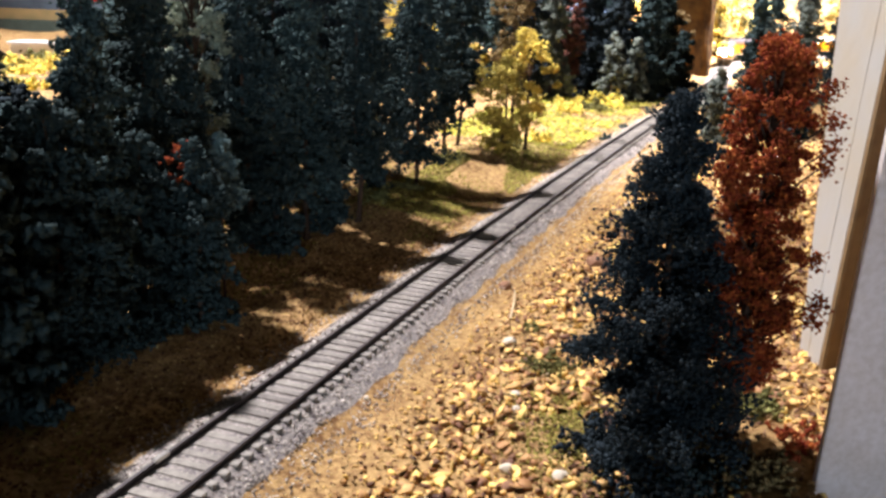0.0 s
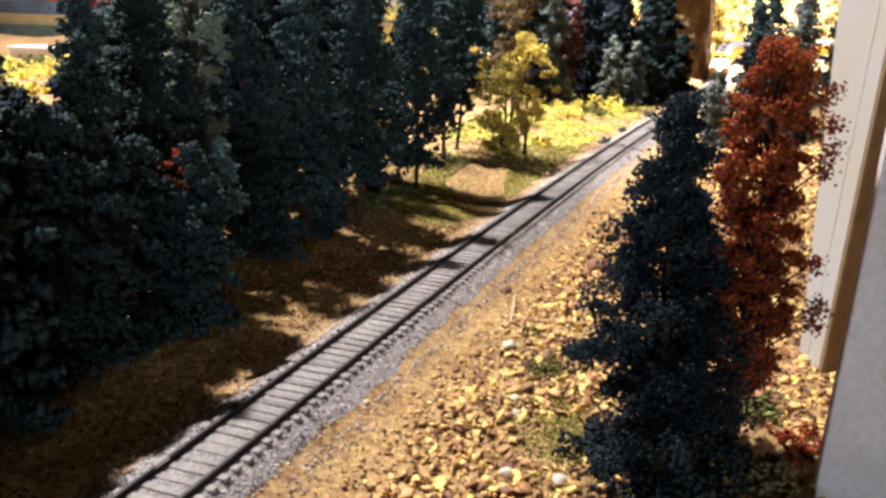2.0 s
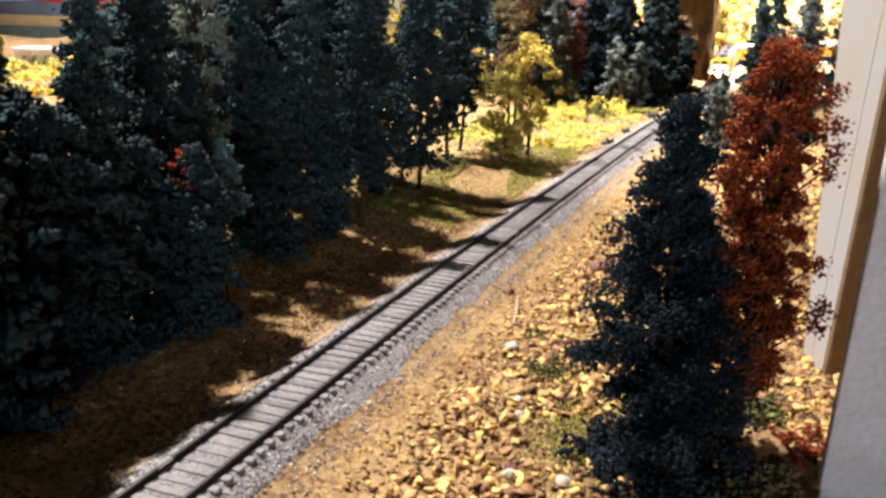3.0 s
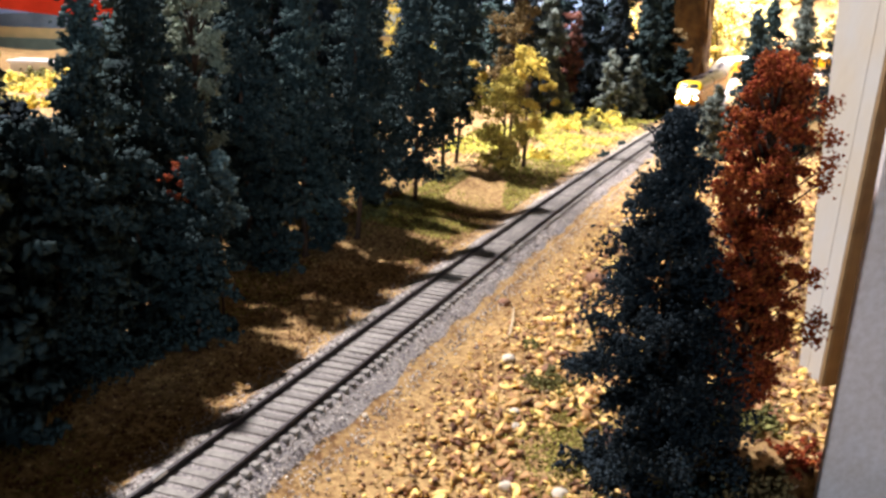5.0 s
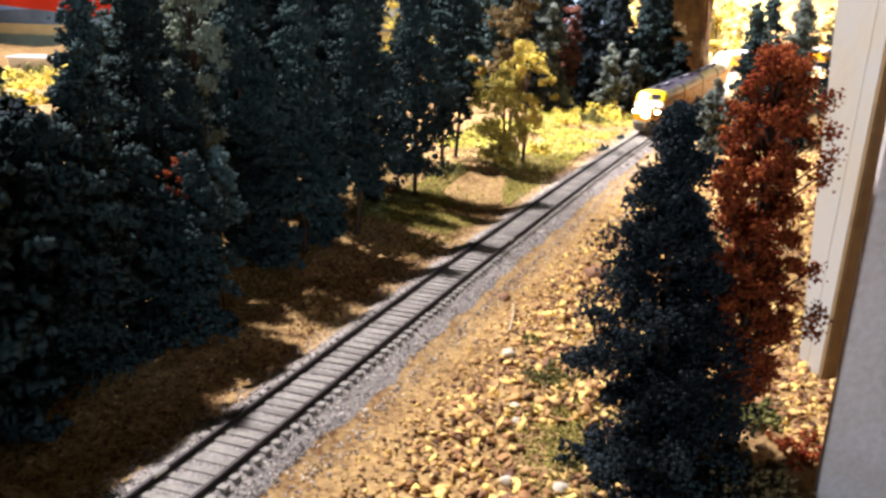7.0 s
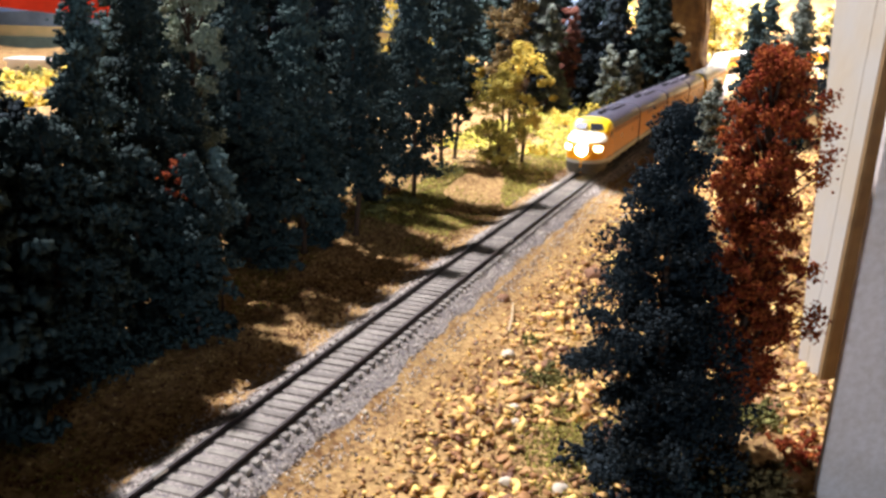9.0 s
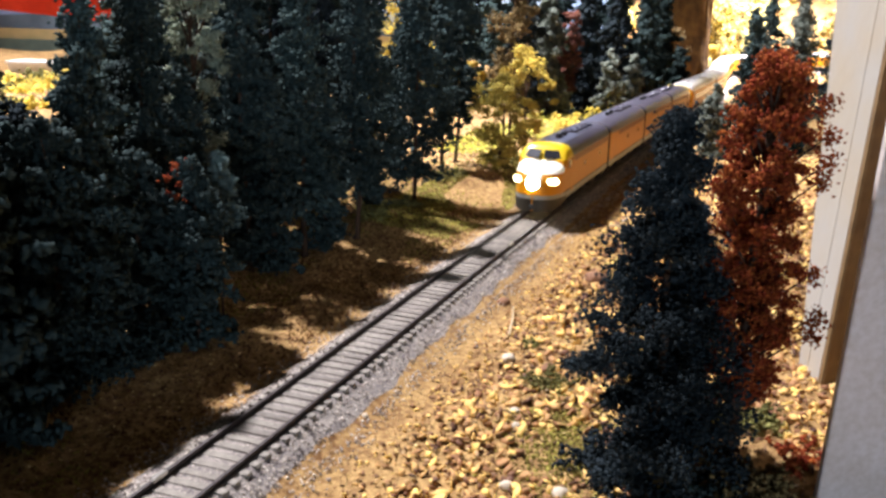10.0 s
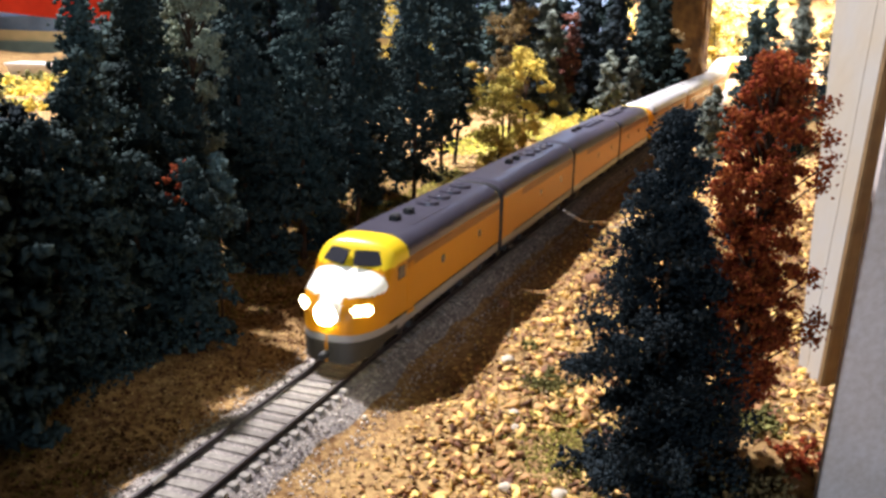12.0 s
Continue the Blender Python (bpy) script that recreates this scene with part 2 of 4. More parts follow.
# ballast: a shouldered bed and loose stones
v, f = [], []
BED = [(-0.031, -0.0125), (-0.021, -0.0058), (-0.0146, -0.0040), (-0.0125, -0.0025), (0.0118, -0.0025), (0.0140, -0.0040), (0.0205, -0.0055), (0.030, -0.0125)]
k = len(BED)
for i, s in enumerate(range(0, 980, 2)):
    for u, z in BED:
        w = 1 + 0.12 * noise.noise((s * ds * 40, u * 8, 2.0)) if abs(u) > 0.02 else 1
        v.append(on_line(s * ds, u * w, z + 0.0004 * noise.noise((s * ds * 90, u * 90, 0)))[0])
    if i:
        f += [((i - 1) * k + j, (i - 1) * k + j + 1, i * k + j + 1, i * k + j) for j in range(k - 1)]
tagged(mesh_ob("ballast_bed", v, f, M_BALLAST, smooth=True), "grey gravel ballast bed under the track", "ballast", kind="structure")
rng = np.random.default_rng(11)
pts, sz = [], []
for i in range(42000):
    s = 0.02 + 1.25 * rng.random() ** 1.4
    u = rng.uniform(-0.030, 0.031) + rng.normal(0, 0.004)
    z = max(float(np.interp(u, [b[0] for b in BED], [b[1] for b in BED])), GROUND + 0.0008) + 0.0002
    q = rng.uniform(0.0003, 0.0008)
    if abs(u) < 0.0140:
        z, q = z - 0.0002, q * 0.6
    pts.append(on_line(s, u, z)[0])
    sz.append(q)
ob = new("ballast_stones", cloud_mesh("ballast_stones", pts, sz, M_STONE, rng))
tagged(ob, "loose grey ballast stones beside and between the ties", "gravel", kind="stuff")
# ---------------------------------------------------------------- litter on the ground
rng = np.random.default_rng(21)


def scatter(n, s0, s1, u0, u1, power=1.0):
    out = []
    for _ in range(n):
        s = s0 + (s1 - s0) * rng.random() ** power
        u = u0 + (u1 - u0) * rng.random()
        p, _h = on_line(s, u)
        out.append((p.x, p.y, u))
    return out


pts, sz = [], []
for x, y, u in scatter(20000, 0.06, 1.4, 0.036, 0.24, 1.15):
    dens = noise.noise((x * 14, y * 14, 7.0)) * 0.5 + 0.55 + (0.25 if u > 0.07 else -0.25)
    if u > 0.047 or rng.random() < dens:
        q = (0.0006 + 0.0016 * rng.random() ** 1.7) * min(1.0, 0.30 + max(0, u - 0.036) * 30)
        bare = noise.noise((x * 30, y * 30, 2.0)) + (0.35 if y < 0.30 and u < 0.13 else 0.0)
        if bare > 0.42 and q > 0.0014:
            continue
        pts.append((x, y, height(x, y) + 0.5 * q))
        sz.append(q)
ob = new("leaf_litter", cloud_mesh("leaf_litter", pts, sz, M_CHIP, rng, 0.24))
tagged(ob, "tan and brown wood chips and leaf litter on the bank", "leaf litter", kind="stuff")
pts, sz = [], []
for x, y, u in scatter(16000, 0.03, 1.5, -0.16, -0.036, 1.0):
    if noise.noise((x * 12, y * 12, 3.0)) > (-0.1 if y > 0.5 else 0.12):
        pts.append((x, y, height(x, y) + 0.0003))
        sz.append(rng.uniform(0.0005, 0.0013))
ob = new("turf", cloud_mesh("turf", pts, sz, M_MOSS, rng, 0.6))
tagged(ob, "olive and yellow ground turf under the trees", "turf", kind="stuff")
pts, sz = [], []
for x, y, u in scatter(2600, 0.85, 1.5, -0.16, -0.034):
    pts.append((x, y, height(x, y) + 0.0006))
    sz.append(rng.uniform(0.0008, 0.0026))
ob = new("leaf_litter", cloud_mesh("leaf_litter", pts, sz, M_CHIP, rng, 0.5))
tagged(ob, "sunlit tan leaf litter in the clearing beside the track", "leaf litter", kind="stuff")


def chip_mesh(name, points, sizes, material, rng):
    """Flat five-sided chips lying about, each with a top, a bottom and a broken rim."""
    n = len(points)
    a = np.arange(5) * 2 * math.pi / 5 + rng.normal(0, 0.22, (n, 5))
    rad = rng.uniform(0.5, 1.3, (n, 5))
    flat = np.stack([np.cos(a) * rad, np.sin(a) * rad * rng.uniform(0.35, 0.95, (n, 1)), np.zeros((n, 5))], 2)
    up = np.array([0, 0, 1.0]) * rng.uniform(0.05, 0.20, (n, 1, 1))
    v = np.concatenate([flat - up, flat * rng.uniform(0.75, 1.0, (n, 1, 1)) + up + np.stack([np.zeros((n, 5)), np.zeros((n, 5)), rng.normal(0, 0.08, (n, 5))], 2)], 1)
    turn, tip, roll_ = rng.uniform(0, 6.28, n), rng.normal(0, 0.50, n), rng.normal(0, 0.50, n)
    c, s_ = np.cos(tip)[:, None], np.sin(tip)[:, None]
    v = np.stack([v[..., 0], v[..., 1] * c - v[..., 2] * s_, v[..., 1] * s_ + v[..., 2] * c], 2)
    c, s_ = np.cos(roll_)[:, None], np.sin(roll_)[:, None]
    v = np.stack([v[..., 0] * c + v[..., 2] * s_, v[..., 1], v[..., 2] * c - v[..., 0] * s_], 2)
    c, s_ = np.cos(turn)[:, None], np.sin(turn)[:, None]
    v = np.stack([v[..., 0] * c - v[..., 1] * s_, v[..., 0] * s_ + v[..., 1] * c, v[..., 2]], 2)
    v = v * np.asarray(sizes)[:, None, None] + np.asarray(points)[:, None, :]
    tri = [(5, 6, 7), (5, 7, 8), (5, 8, 9), (0, 2, 1), (0, 3, 2), (0, 4, 3)]
    for i in range(5):
        k = (i + 1) % 5
        tri += [(i, k, 5 + k), (i, 5 + k, 5 + i)]
    f = (np.array(tri)[None] + 10 * np.arange(n)[:, None, None]).reshape(-1, 3)
    me = bpy.data.meshes.new(name)
    me.vertices.add(n * 10)
    me.vertices.foreach_set("co", v.ravel())
    me.loops.add(len(f) * 3)
    me.loops.foreach_set("vertex_index", f.ravel())
    me.polygons.add(len(f))
    me.polygons.foreach_set("loop_start", np.arange(len(f)) * 3)
    me.update(calc_edges=True)
    me.materials.append(material)
    return me


M_WOODCHIP = mat("wood_chip", (0.60, 0.340, 0.115), 0.7, island=0.9, vary=0.55, scale=300, tint=(0.26, 0.09, 0.03), spec=0.35)
pts, sz = [], []
for x, y, u in scatter(26000, 0.06, 1.15, 0.038, 0.20, 1.35):
    bare = 0.9 * noise.noise((x * 22, y * 22, 2.0)) + (0.8 if math.hypot(x - 0.046, y - 0.277) < 0.016 else 0.0) + max(0.0, 0.041 - u) * 60
    if bare > 0.38:
        continue
    q = (0.0009 + 0.0025 * rng.random() ** 1.6) * min(1.0, 0.45 + max(0.0, u - 0.040) * 22)
    pts.append((x, y, height(x, y) + 0.45 * q))
    sz.append(q)
ob = new("wood_chips", chip_mesh("wood_chips", pts, sz, M_WOODCHIP, rng))
tagged(ob, "tan and orange-brown flat wood chips covering the bank", "wood chips", kind="stuff")
# olive turf by the forest's edge, yellow-green turf in the far clearing
M_TURF = mat("yellow_green_turf", (0.36, 0.31, 0.05), 0.95, island=0.6, spec=0.2)
for y0, y1, u0, u1, n, q, m, label in ((0.56, 0.86, -0.125, -0.036, 15000, 0.0014, M_MOSS, "olive turf at the foot of the forest's edge"),
                                       (0.87, 1.42, -0.20, -0.042, 19000, 0.0022, M_TURF, "bright yellow-green turf in the far clearing")):
    pts, sz = [], []
    for x, y, u in scatter(n, s_of_y(y0), s_of_y(y1), u0, u1):
        if noise.noise((x * 16, y * 16, 5.0)) > -0.22:
            pts.append((x, y, height(x, y) + 0.0004))
            sz.append(rng.uniform(0.5, 1.2) * q)
    tagged(new("turf", cloud_mesh("turf", pts, sz, m, rng, 0.6)), label, "turf", kind="stuff")


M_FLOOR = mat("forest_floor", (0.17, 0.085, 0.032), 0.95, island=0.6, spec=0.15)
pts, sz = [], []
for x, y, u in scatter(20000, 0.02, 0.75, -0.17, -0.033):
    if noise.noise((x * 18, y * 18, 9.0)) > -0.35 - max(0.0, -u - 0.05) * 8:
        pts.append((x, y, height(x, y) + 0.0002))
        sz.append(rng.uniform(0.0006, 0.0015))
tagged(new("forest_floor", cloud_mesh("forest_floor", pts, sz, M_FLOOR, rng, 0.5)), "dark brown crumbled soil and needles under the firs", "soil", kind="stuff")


def stone(x, y, r, label, seed, material):
    bm = bmesh.new()
    bmesh.ops.create_icosphere(bm, subdivisions=2, radius=r)
    for vtx in bm.verts:
        vtx.co *= 1 + 0.35 * noise.noise(vtx.co / r * 0.9 + Vector((seed, 0, 0)))
        vtx.co.z *= 0.7
    ob = part("stone", bm, material)
    ob.location = (x, y, height(x, y) + r * 0.3)
    return tagged(ob, label, "stone", group="stones on the bank")


M_PALE = mat("pale_stone", (0.62, 0.52, 0.38), 0.9, vary=0.5, scale=300)
M_BRSTONE = mat("brown_stone", (0.25, 0.12, 0.06), 0.9, vary=0.5, scale=300)
stone(0.0405, 0.252, 0.0028, "pale round stone lying on the ochre bank", 1, M_PALE)
stone(-0.0285, 0.3075, 0.0013, "tiny white stone at the edge of the ballast", 2, M_PALE)
stone(0.089, 0.482, 0.006, "rusty brown stone among the wood chips", 3, M_BRSTONE)
stone(0.0345, 0.452, 0.0036, "rusty brown stone near the ballast shoulder", 4, M_BRSTONE)
for i in range(40):
    s, u = rng.uniform(0.1, 0.9), rng.uniform(0.055, 0.16)
    p, _h = on_line(s, u)
    stone(p.x, p.y, rng.uniform(0.0016, 0.0034), "small tan stone in the leaf litter", 10 + i, M_PALE if i % 3 else M_BRSTONE)

M_STICK = mat("dry_stick", (0.55, 0.42, 0.24), 0.8, vary=0.4, scale=500)


def stick(p, q, r):
    bm = bmesh.new()
    p, q = Vector(p), Vector(q)
    mid = (p + q) / 2 + Vector((r, r * 0.8, 0))
    add_cyl(bm, p, mid, r, r * 0.9, 7)
    add_cyl(bm, mid, q, r * 0.9, r * 0.6, 7)
    return tagged(part("stick", bm, M_STICK), "short dry stick lying on the leaf litter", "stick", group="dry sticks")


stick((0.0335, 0.398, height(0.0335, 0.398) + 0.001), (0.0385, 0.438, height(0.0385, 0.438) + 0.003), 0.0007)
stick((0.0425, 0.3285, height(0.0425, 0.3285) + 0.001), (0.0545, 0.3285, height(0.0545, 0.3285) + 0.001), 0.0006)
pts, sz = [], []
for x, y, u in scatter(9000, 0.03, 0.9, 0.026, 0.13, 1.1):
    pts.append((x, y, height(x, y) + 0.0002))
    sz.append(rng.uniform(0.0003, 0.0008))
ob = new("grit", cloud_mesh("grit", pts, sz, M_CHIP, rng, 0.6))
tagged(ob, "fine tan grit strewn on the ochre bank", "grit", kind="stuff")
pts, sz = [], []
for x, y, u in scatter(6000, 0.03, 0.9, -0.13, -0.027, 1.0):
    pts.append((x, y, height(x, y) + 0.0002))
    sz.append(rng.uniform(0.0003, 0.0010))
ob = new("grit", cloud_mesh("grit", pts, sz, M_CHIP, rng, 0.6))
tagged(ob, "fine brown grit on the shaded bank under the firs", "grit", kind="stuff")
stick((0.118, 0.60, 0.0), (0.150, 0.575, 0.004), 0.0008)


# ---------------------------------------------------------------- trees
def fir_crown(h, r, seed, material, low=0.12, full=0.75, bit=0.0016, whorls=None, per=11):
    """Wire-and-foam conifer: drooping branches in loose whorls, crumbs of foam along each."""
    g = np.random.default_rng(seed)
    pts, sz = [], []
    nb = whorls or int(h / (bit * 0.62))
    for i in range(nb):
        t = low + (1 - low) * (i + g.random()) / nb
        az = g.uniform(0, 2 * math.pi)
        reach = r * min(1.0, ((1 - t) / (1 - low)) ** full * 1.2 + 0.09) * g.uniform(0.35, 1.2)
        lump = 1 + 0.35 * noise.noise((t * 14 + seed, math.cos(az) * 1.3, math.sin(az) * 1.3))
        reach = min(reach * lump, r * 1.08)
        droop = g.uniform(-0.1, 0.5)
        for d in ((0.5, 0.82, 1.0) if reach > 0.006 else (0.6, 1.0)):
            k = int(per * g.uniform(0.6, 1.4))
            spread = (0.052 * r + 0.035 * reach) * g.uniform(0.6, 1.5)
            c = np.array([math.cos(az) * reach * d, math.sin(az) * reach * d, h * t - droop * reach * d])
            pts.append(c + g.normal(0, 1, (k, 3)) * spread * np.array([1, 1, 0.8]))
            sz.append(g.uniform(0.55, 1.25, k) * bit)
    # dense core round the wire
    nc = 240
    tc = low + (1 - low) * g.random(nc)
    rc = r * np.minimum(1.0, ((1 - tc) / (1 - low)) ** full * 1.2 + 0.08)
    pts.append(np.stack([g.normal(0, 0.24, nc) * rc, g.normal(0, 0.24, nc) * rc, tc * h], 1))
    sz.append(np.minimum(rc * 0.16, bit * 2.2))
    pts, sz = np.concatenate(pts), np.concatenate(sz)
    keep = pts[:, 2] > 0.002
    return cloud_mesh("crown", pts[keep], sz[keep], material, g)


def puff_crown(h, r, seed, material, low=0.2, puffs=60, bit=0.0018, per=60, taper=0.5, back=None, extra=()):
    """Broadleaf crown: many separate foam puffs on twigs."""
    g = np.random.default_rng(seed)
    pts, sz, ends = [], [], []
    for i in range(puffs):
        t = low + (1 - low) * g.random() ** 0.9
        shape = math.sin(math.pi * min(1, 0.12 + 0.80 * (t - low) / (1 - low))) ** taper
        az = g.uniform(0, 2 * math.pi)
        d = r * shape * g.uniform(0.35, 1.05)
        c = np.array([math.cos(az) * d, math.sin(az) * d, h * t])
        ends.append(c)
        k = int(per * g.uniform(0.5, 1.3))
        rad = r * g.uniform(0.13, 0.32)
        pts.append(c + g.normal(0, 1, (k, 3)) * rad * 0.48 * np.array([1, 1, 0.75]))
        sz.append(g.uniform(0.6, 1.2, k) * bit)
    # stray puffs on long twigs
    for e in extra:
        c = np.array(back @ Vector(e))
        ends += [c, c]
        pts.append(c + g.normal(0, 1, (per // 2, 3)) * 0.0021)
        sz.append(g.uniform(0.6, 1.2, per // 2) * bit)
    return cloud_mesh("crown", np.concatenate(pts), np.concatenate(sz), material, g), ends


def trunk_mesh(h, r0, twigs=(), seed=0, bend=0.03):
    g = np.random.default_rng(seed)
    bm = bmesh.new()
    pts = [Vector((g.normal(0, bend * h * 0.3) * (i > 0), g.normal(0, bend * h * 0.3) * (i > 0), h * i / 5)) for i in range(6)]
    for i in range(5):
        add_cyl(bm, pts[i], pts[i + 1], r0 * (1 - i * 0.18), r0 * (1 - (i + 1) * 0.18), 8)
    for c in twigs:
        t = max(0.1, c[2] / h - 0.12)
        k = min(4, int(t * 5))
        p = pts[k].lerp(pts[k + 1], t * 5 - k)
        add_cyl(bm, p, Vector(c), r0 * 0.28, r0 * 0.08, 5)
    for a in range(4):
        an = a * 1.6 + g.random()
        add_cyl(bm, (math.cos(an) * r0 * 2.0, math.sin(an) * r0 * 2.0, -0.002), (0, 0, r0 * 3), r0 * 0.45, r0 * 0.4, 6)
    return bm


def tree(kind, label, category, crown, trunk, m, group):
    top = empty(kind, m)
    tagged(top, label, category, group=group)
    part("trunk", trunk, M_BARK, top)
    c = new("crown", crown)
    c.parent = top
    return top


def place(x, y, turn=0.0, size=1.0, lean=0.0, sink=0.001):
    return Matrix.Translation((x, y, height(x, y) - sink)) @ Matrix.Rotation(turn, 4, "Z") @ Matrix.Rotation(lean, 4, "X") @ Matrix.Scale(size, 4)


FOREST = "trees of the model forest"
# the conifers that stand along the track: x, y, height, radius, foam, bare stem
# x / y below -0.55: unseen firs added to shade the near-left ground
EDGE_AND_BLOCKER_FIRS = [
    (-0.024, 0.690, 0.185, 0.032, 2, 0.11), (0.010, 0.840, 0.190, 0.019, 2, 0.24), (-0.059, 0.574, 0.185, 0.020, 2, 0.20),
    (-0.087, 0.530, 0.190, 0.022, 0, 0.16), (-0.116, 0.500, 0.185, 0.024, 2, 0.04), (-0.146, 0.420, 0.172, 0.021, 2, 0.04), (-0.246, 0.455, 0.22, 0.011, 2, 0.04), (-0.146, 0.336, 0.118, 0.022, 2, 0.03),
    (-0.146, 0.352, 0.150, 0.023, 0, 0.03), (-0.181, 0.360, 0.102, 0.024, 1, 0.03), (-0.135, 0.445, 0.120, 0.020, 2, 0.1),
    (-0.214, 0.385, 0.120, 0.018, 2, 0.06), (-0.060, 0.660, 0.190, 0.023, 2, 0.06), (-0.090, 0.640, 0.19, 0.019, 1, 0.12),
    (-0.125, 0.560, 0.175, 0.020, 2, 0.1), (-0.160, 0.500, 0.172, 0.021, 0, 0.1), (-0.212, 0.310, 0.118, 0.020, 2, 0.03),
    (-0.255, 0.44, 0.165, 0.022, 2, 0.05), (-0.190, 0.318, 0.13, 0.022, 2, 0.02), (-0.222, 0.335, 0.15, 0.026, 2, 0.02), (-0.240, 0.290, 0.225, 0.036, 2, 0.02), (-0.25, 0.345, 0.25, 0.036, 2, 0.02), (-0.205, 0.26, 0.15, 0.030, 2, 0.02), (-0.185, 0.225, 0.15, 0.030, 2, 0.02), (-0.222, 0.240, 0.185, 0.034, 2, 0.02), (-0.18, 0.185, 0.15, 0.03, 2, 0.02), (-0.22, 0.20, 0.185, 0.034, 2, 0.02), (-0.167, 0.250, 0.14, 0.026, 2, 0.02), (-0.166, 0.332, 0.097, 0.024, 2, 0.02), (-0.108, 0.366, 0.085, 0.016, 2, 0.02), (-0.176, 0.307, 0.150, 0.026, 2, 0.02), (-0.156, 0.268, 0.095, 0.022, 2, 0.02), (-0.160, 0.212, 0.15, 0.028, 2, 0.02), (-0.188, 0.283, 0.15, 0.028, 2, 0.02), (-0.150, 0.175, 0.14, 0.028, 2, 0.02), (-0.212, 0.312, 0.235, 0.036, 2, 0.02), (-0.26, 0.255, 0.21, 0.036, 2, 0.02), (-0.225, 0.37, 0.16, 0.026, 2, 0.03), (-0.27, 0.31, 0.19, 0.028, 2, 0.03), (-0.275, 0.38, 0.18, 0.028, 0, 0.03), (-0.133, 0.366, 0.088, 0.020, 2, 0.03), (-0.148, 0.318, 0.104, 0.026, 2, 0.02), (-0.048, 0.80, 0.11, 0.020, 2, 0.03), (-0.132, 0.535, 0.19, 0.022, 2, 0.05), (-0.1, 0.5, 0.12, 0.018, 2, 0.03), (-0.075, 0.545, 0.11, 0.016, 2, 0.03), (-0.003, 0.800, 0.18, 0.016, 2, 0.2),
    (0.150, 1.300, 0.150, 0.030, 3, 0.05), (0.200, 1.64, 0.25, 0.042, 2, 0.02), (0.265, 1.66, 0.25, 0.042, 2, 0.02), (0.320, 1.68, 0.25, 0.042, 2, 0.02), (0.135, 1.62, 0.25, 0.042, 2, 0.02), (0.245, 1.33, 0.165, 0.026, 1, 0.04), (0.310, 1.39, 0.21, 0.032, 2, 0.03), (0.215, 1.37, 0.180, 0.034, 1, 0.05), (0.262, 1.40, 0.185, 0.034, 1, 0.05),
    (0.285, 1.36, 0.098, 0.020, 3, 0.02), (0.325, 1.44, 0.175, 0.036, 2, 0.04), (0.150, 1.38, 0.2, 0.034, 3, 0.05),
    (0.115, 1.28, 0.2, 0.03, 1, 0.06), (0.375, 1.56, 0.18, 0.035, 2, 0.04), (0.375, 1.66, 0.25, 0.036, 2, 0.03), (0.10, 1.45, 0.2, 0.036, 2, 0.04), (0.17, 1.52, 0.21, 0.038, 2, 0.04), (0.235, 1.52, 0.2, 0.038, 2, 0.04), (0.29, 1.56, 0.2, 0.038, 2, 0.04), (0.345, 1.52, 0.19, 0.034, 0, 0.04), (0.07, 1.36, 0.2, 0.034, 0, 0.04), (0.02, 1.50, 0.22, 0.036, 2, 0.4), (-0.03, 1.46, 0.22, 0.034, 2, 0.4), (0.055, 1.60, 0.22, 0.036, 1, 0.3), (0.39, 1.50, 0.1, 0.03, 2, 0.03), (0.235, 1.27, 0.10, 0.022, 3, 0.02)]
for i, (x, y, h, r, c, low) in enumerate(EDGE_AND_BLOCKER_FIRS):
    b = (0.00165 if x / y > -0.55 else 0.0028) if y < 0.7 else 0.0022 if y < 1.1 else 0.0034
    tree("fir_tree", ["dark green foam fir with a bare brown stem", "blue-green foam fir in the dense forest",
                      "very dark green foam fir of the forest and its unseen shade-casters", "grey-green foam fir at the clearing"][c], "fir tree",
         fir_crown(h, r, 100 + i, M_FIR[c], low, bit=b, full=(0.45 if x / y < -0.55 or h < 0.106 else 0.75 if x / y < -0.38 else 0.62) if y < 1.0 else 0.7, per=7 if x / y < -0.55 else 12), trunk_mesh(h * 0.97, 0.0019 if y < 1 else 0.0026, seed=i),
         place(x, y, i * 1.3, lean=0.02 * math.sin(i * 2.1)), FOREST)

# deeper forest: a few shapes, repeated
MODELS = []
for i in range(6):
    h, r = 0.17 + 0.012 * (i % 3), 0.022 + 0.002 * (i % 2)
    MODELS.append(tree("fir_tree", "dark green foam fir deep in the forest", "fir tree",
                       fir_crown(h, r, 300 + i, M_FIR[(0, 2, 1, 2, 0, 3)[i]], 0.02, bit=0.0044, full=0.55, per=6), trunk_mesh(h * 0.97, 0.002, seed=50 + i),
                       place((-0.22, -0.26, -0.30, -0.20, -0.18, -0.25)[i], (0.62, 0.75, 0.86, 0.68, 0.80, 0.98)[i], i), FOREST))
rng = np.random.default_rng(33)
taken = [(x, y) for x, y, *_ in EDGE_AND_BLOCKER_FIRS] + [(m.location.x, m.location.y) for m in MODELS]
tries = 0
while len(taken) < 105 and tries < 6000:
    tries += 1
    x, y = rng.uniform(-0.75, 0.12), rng.uniform(0.36, 1.5)
    bearing = x / y
    if away(x, y) > -0.125 or bearing < -0.385 or -0.075 < bearing < -0.045 or -0.01 < bearing < 0.075 and y > 0.8 or bearing > 0.0 and y < 1.05:
        continue
    if min((x - a) ** 2 + (y - b) ** 2 for a, b in taken) < 0.036 ** 2:
        continue
    taken.append((x, y))
    q = MODELS[int(rng.integers(6))]
    copy_thing(q, place(x, y, rng.uniform(0, 6.28), rng.uniform(0.88, 1.15), rng.normal(0, 0.02)))

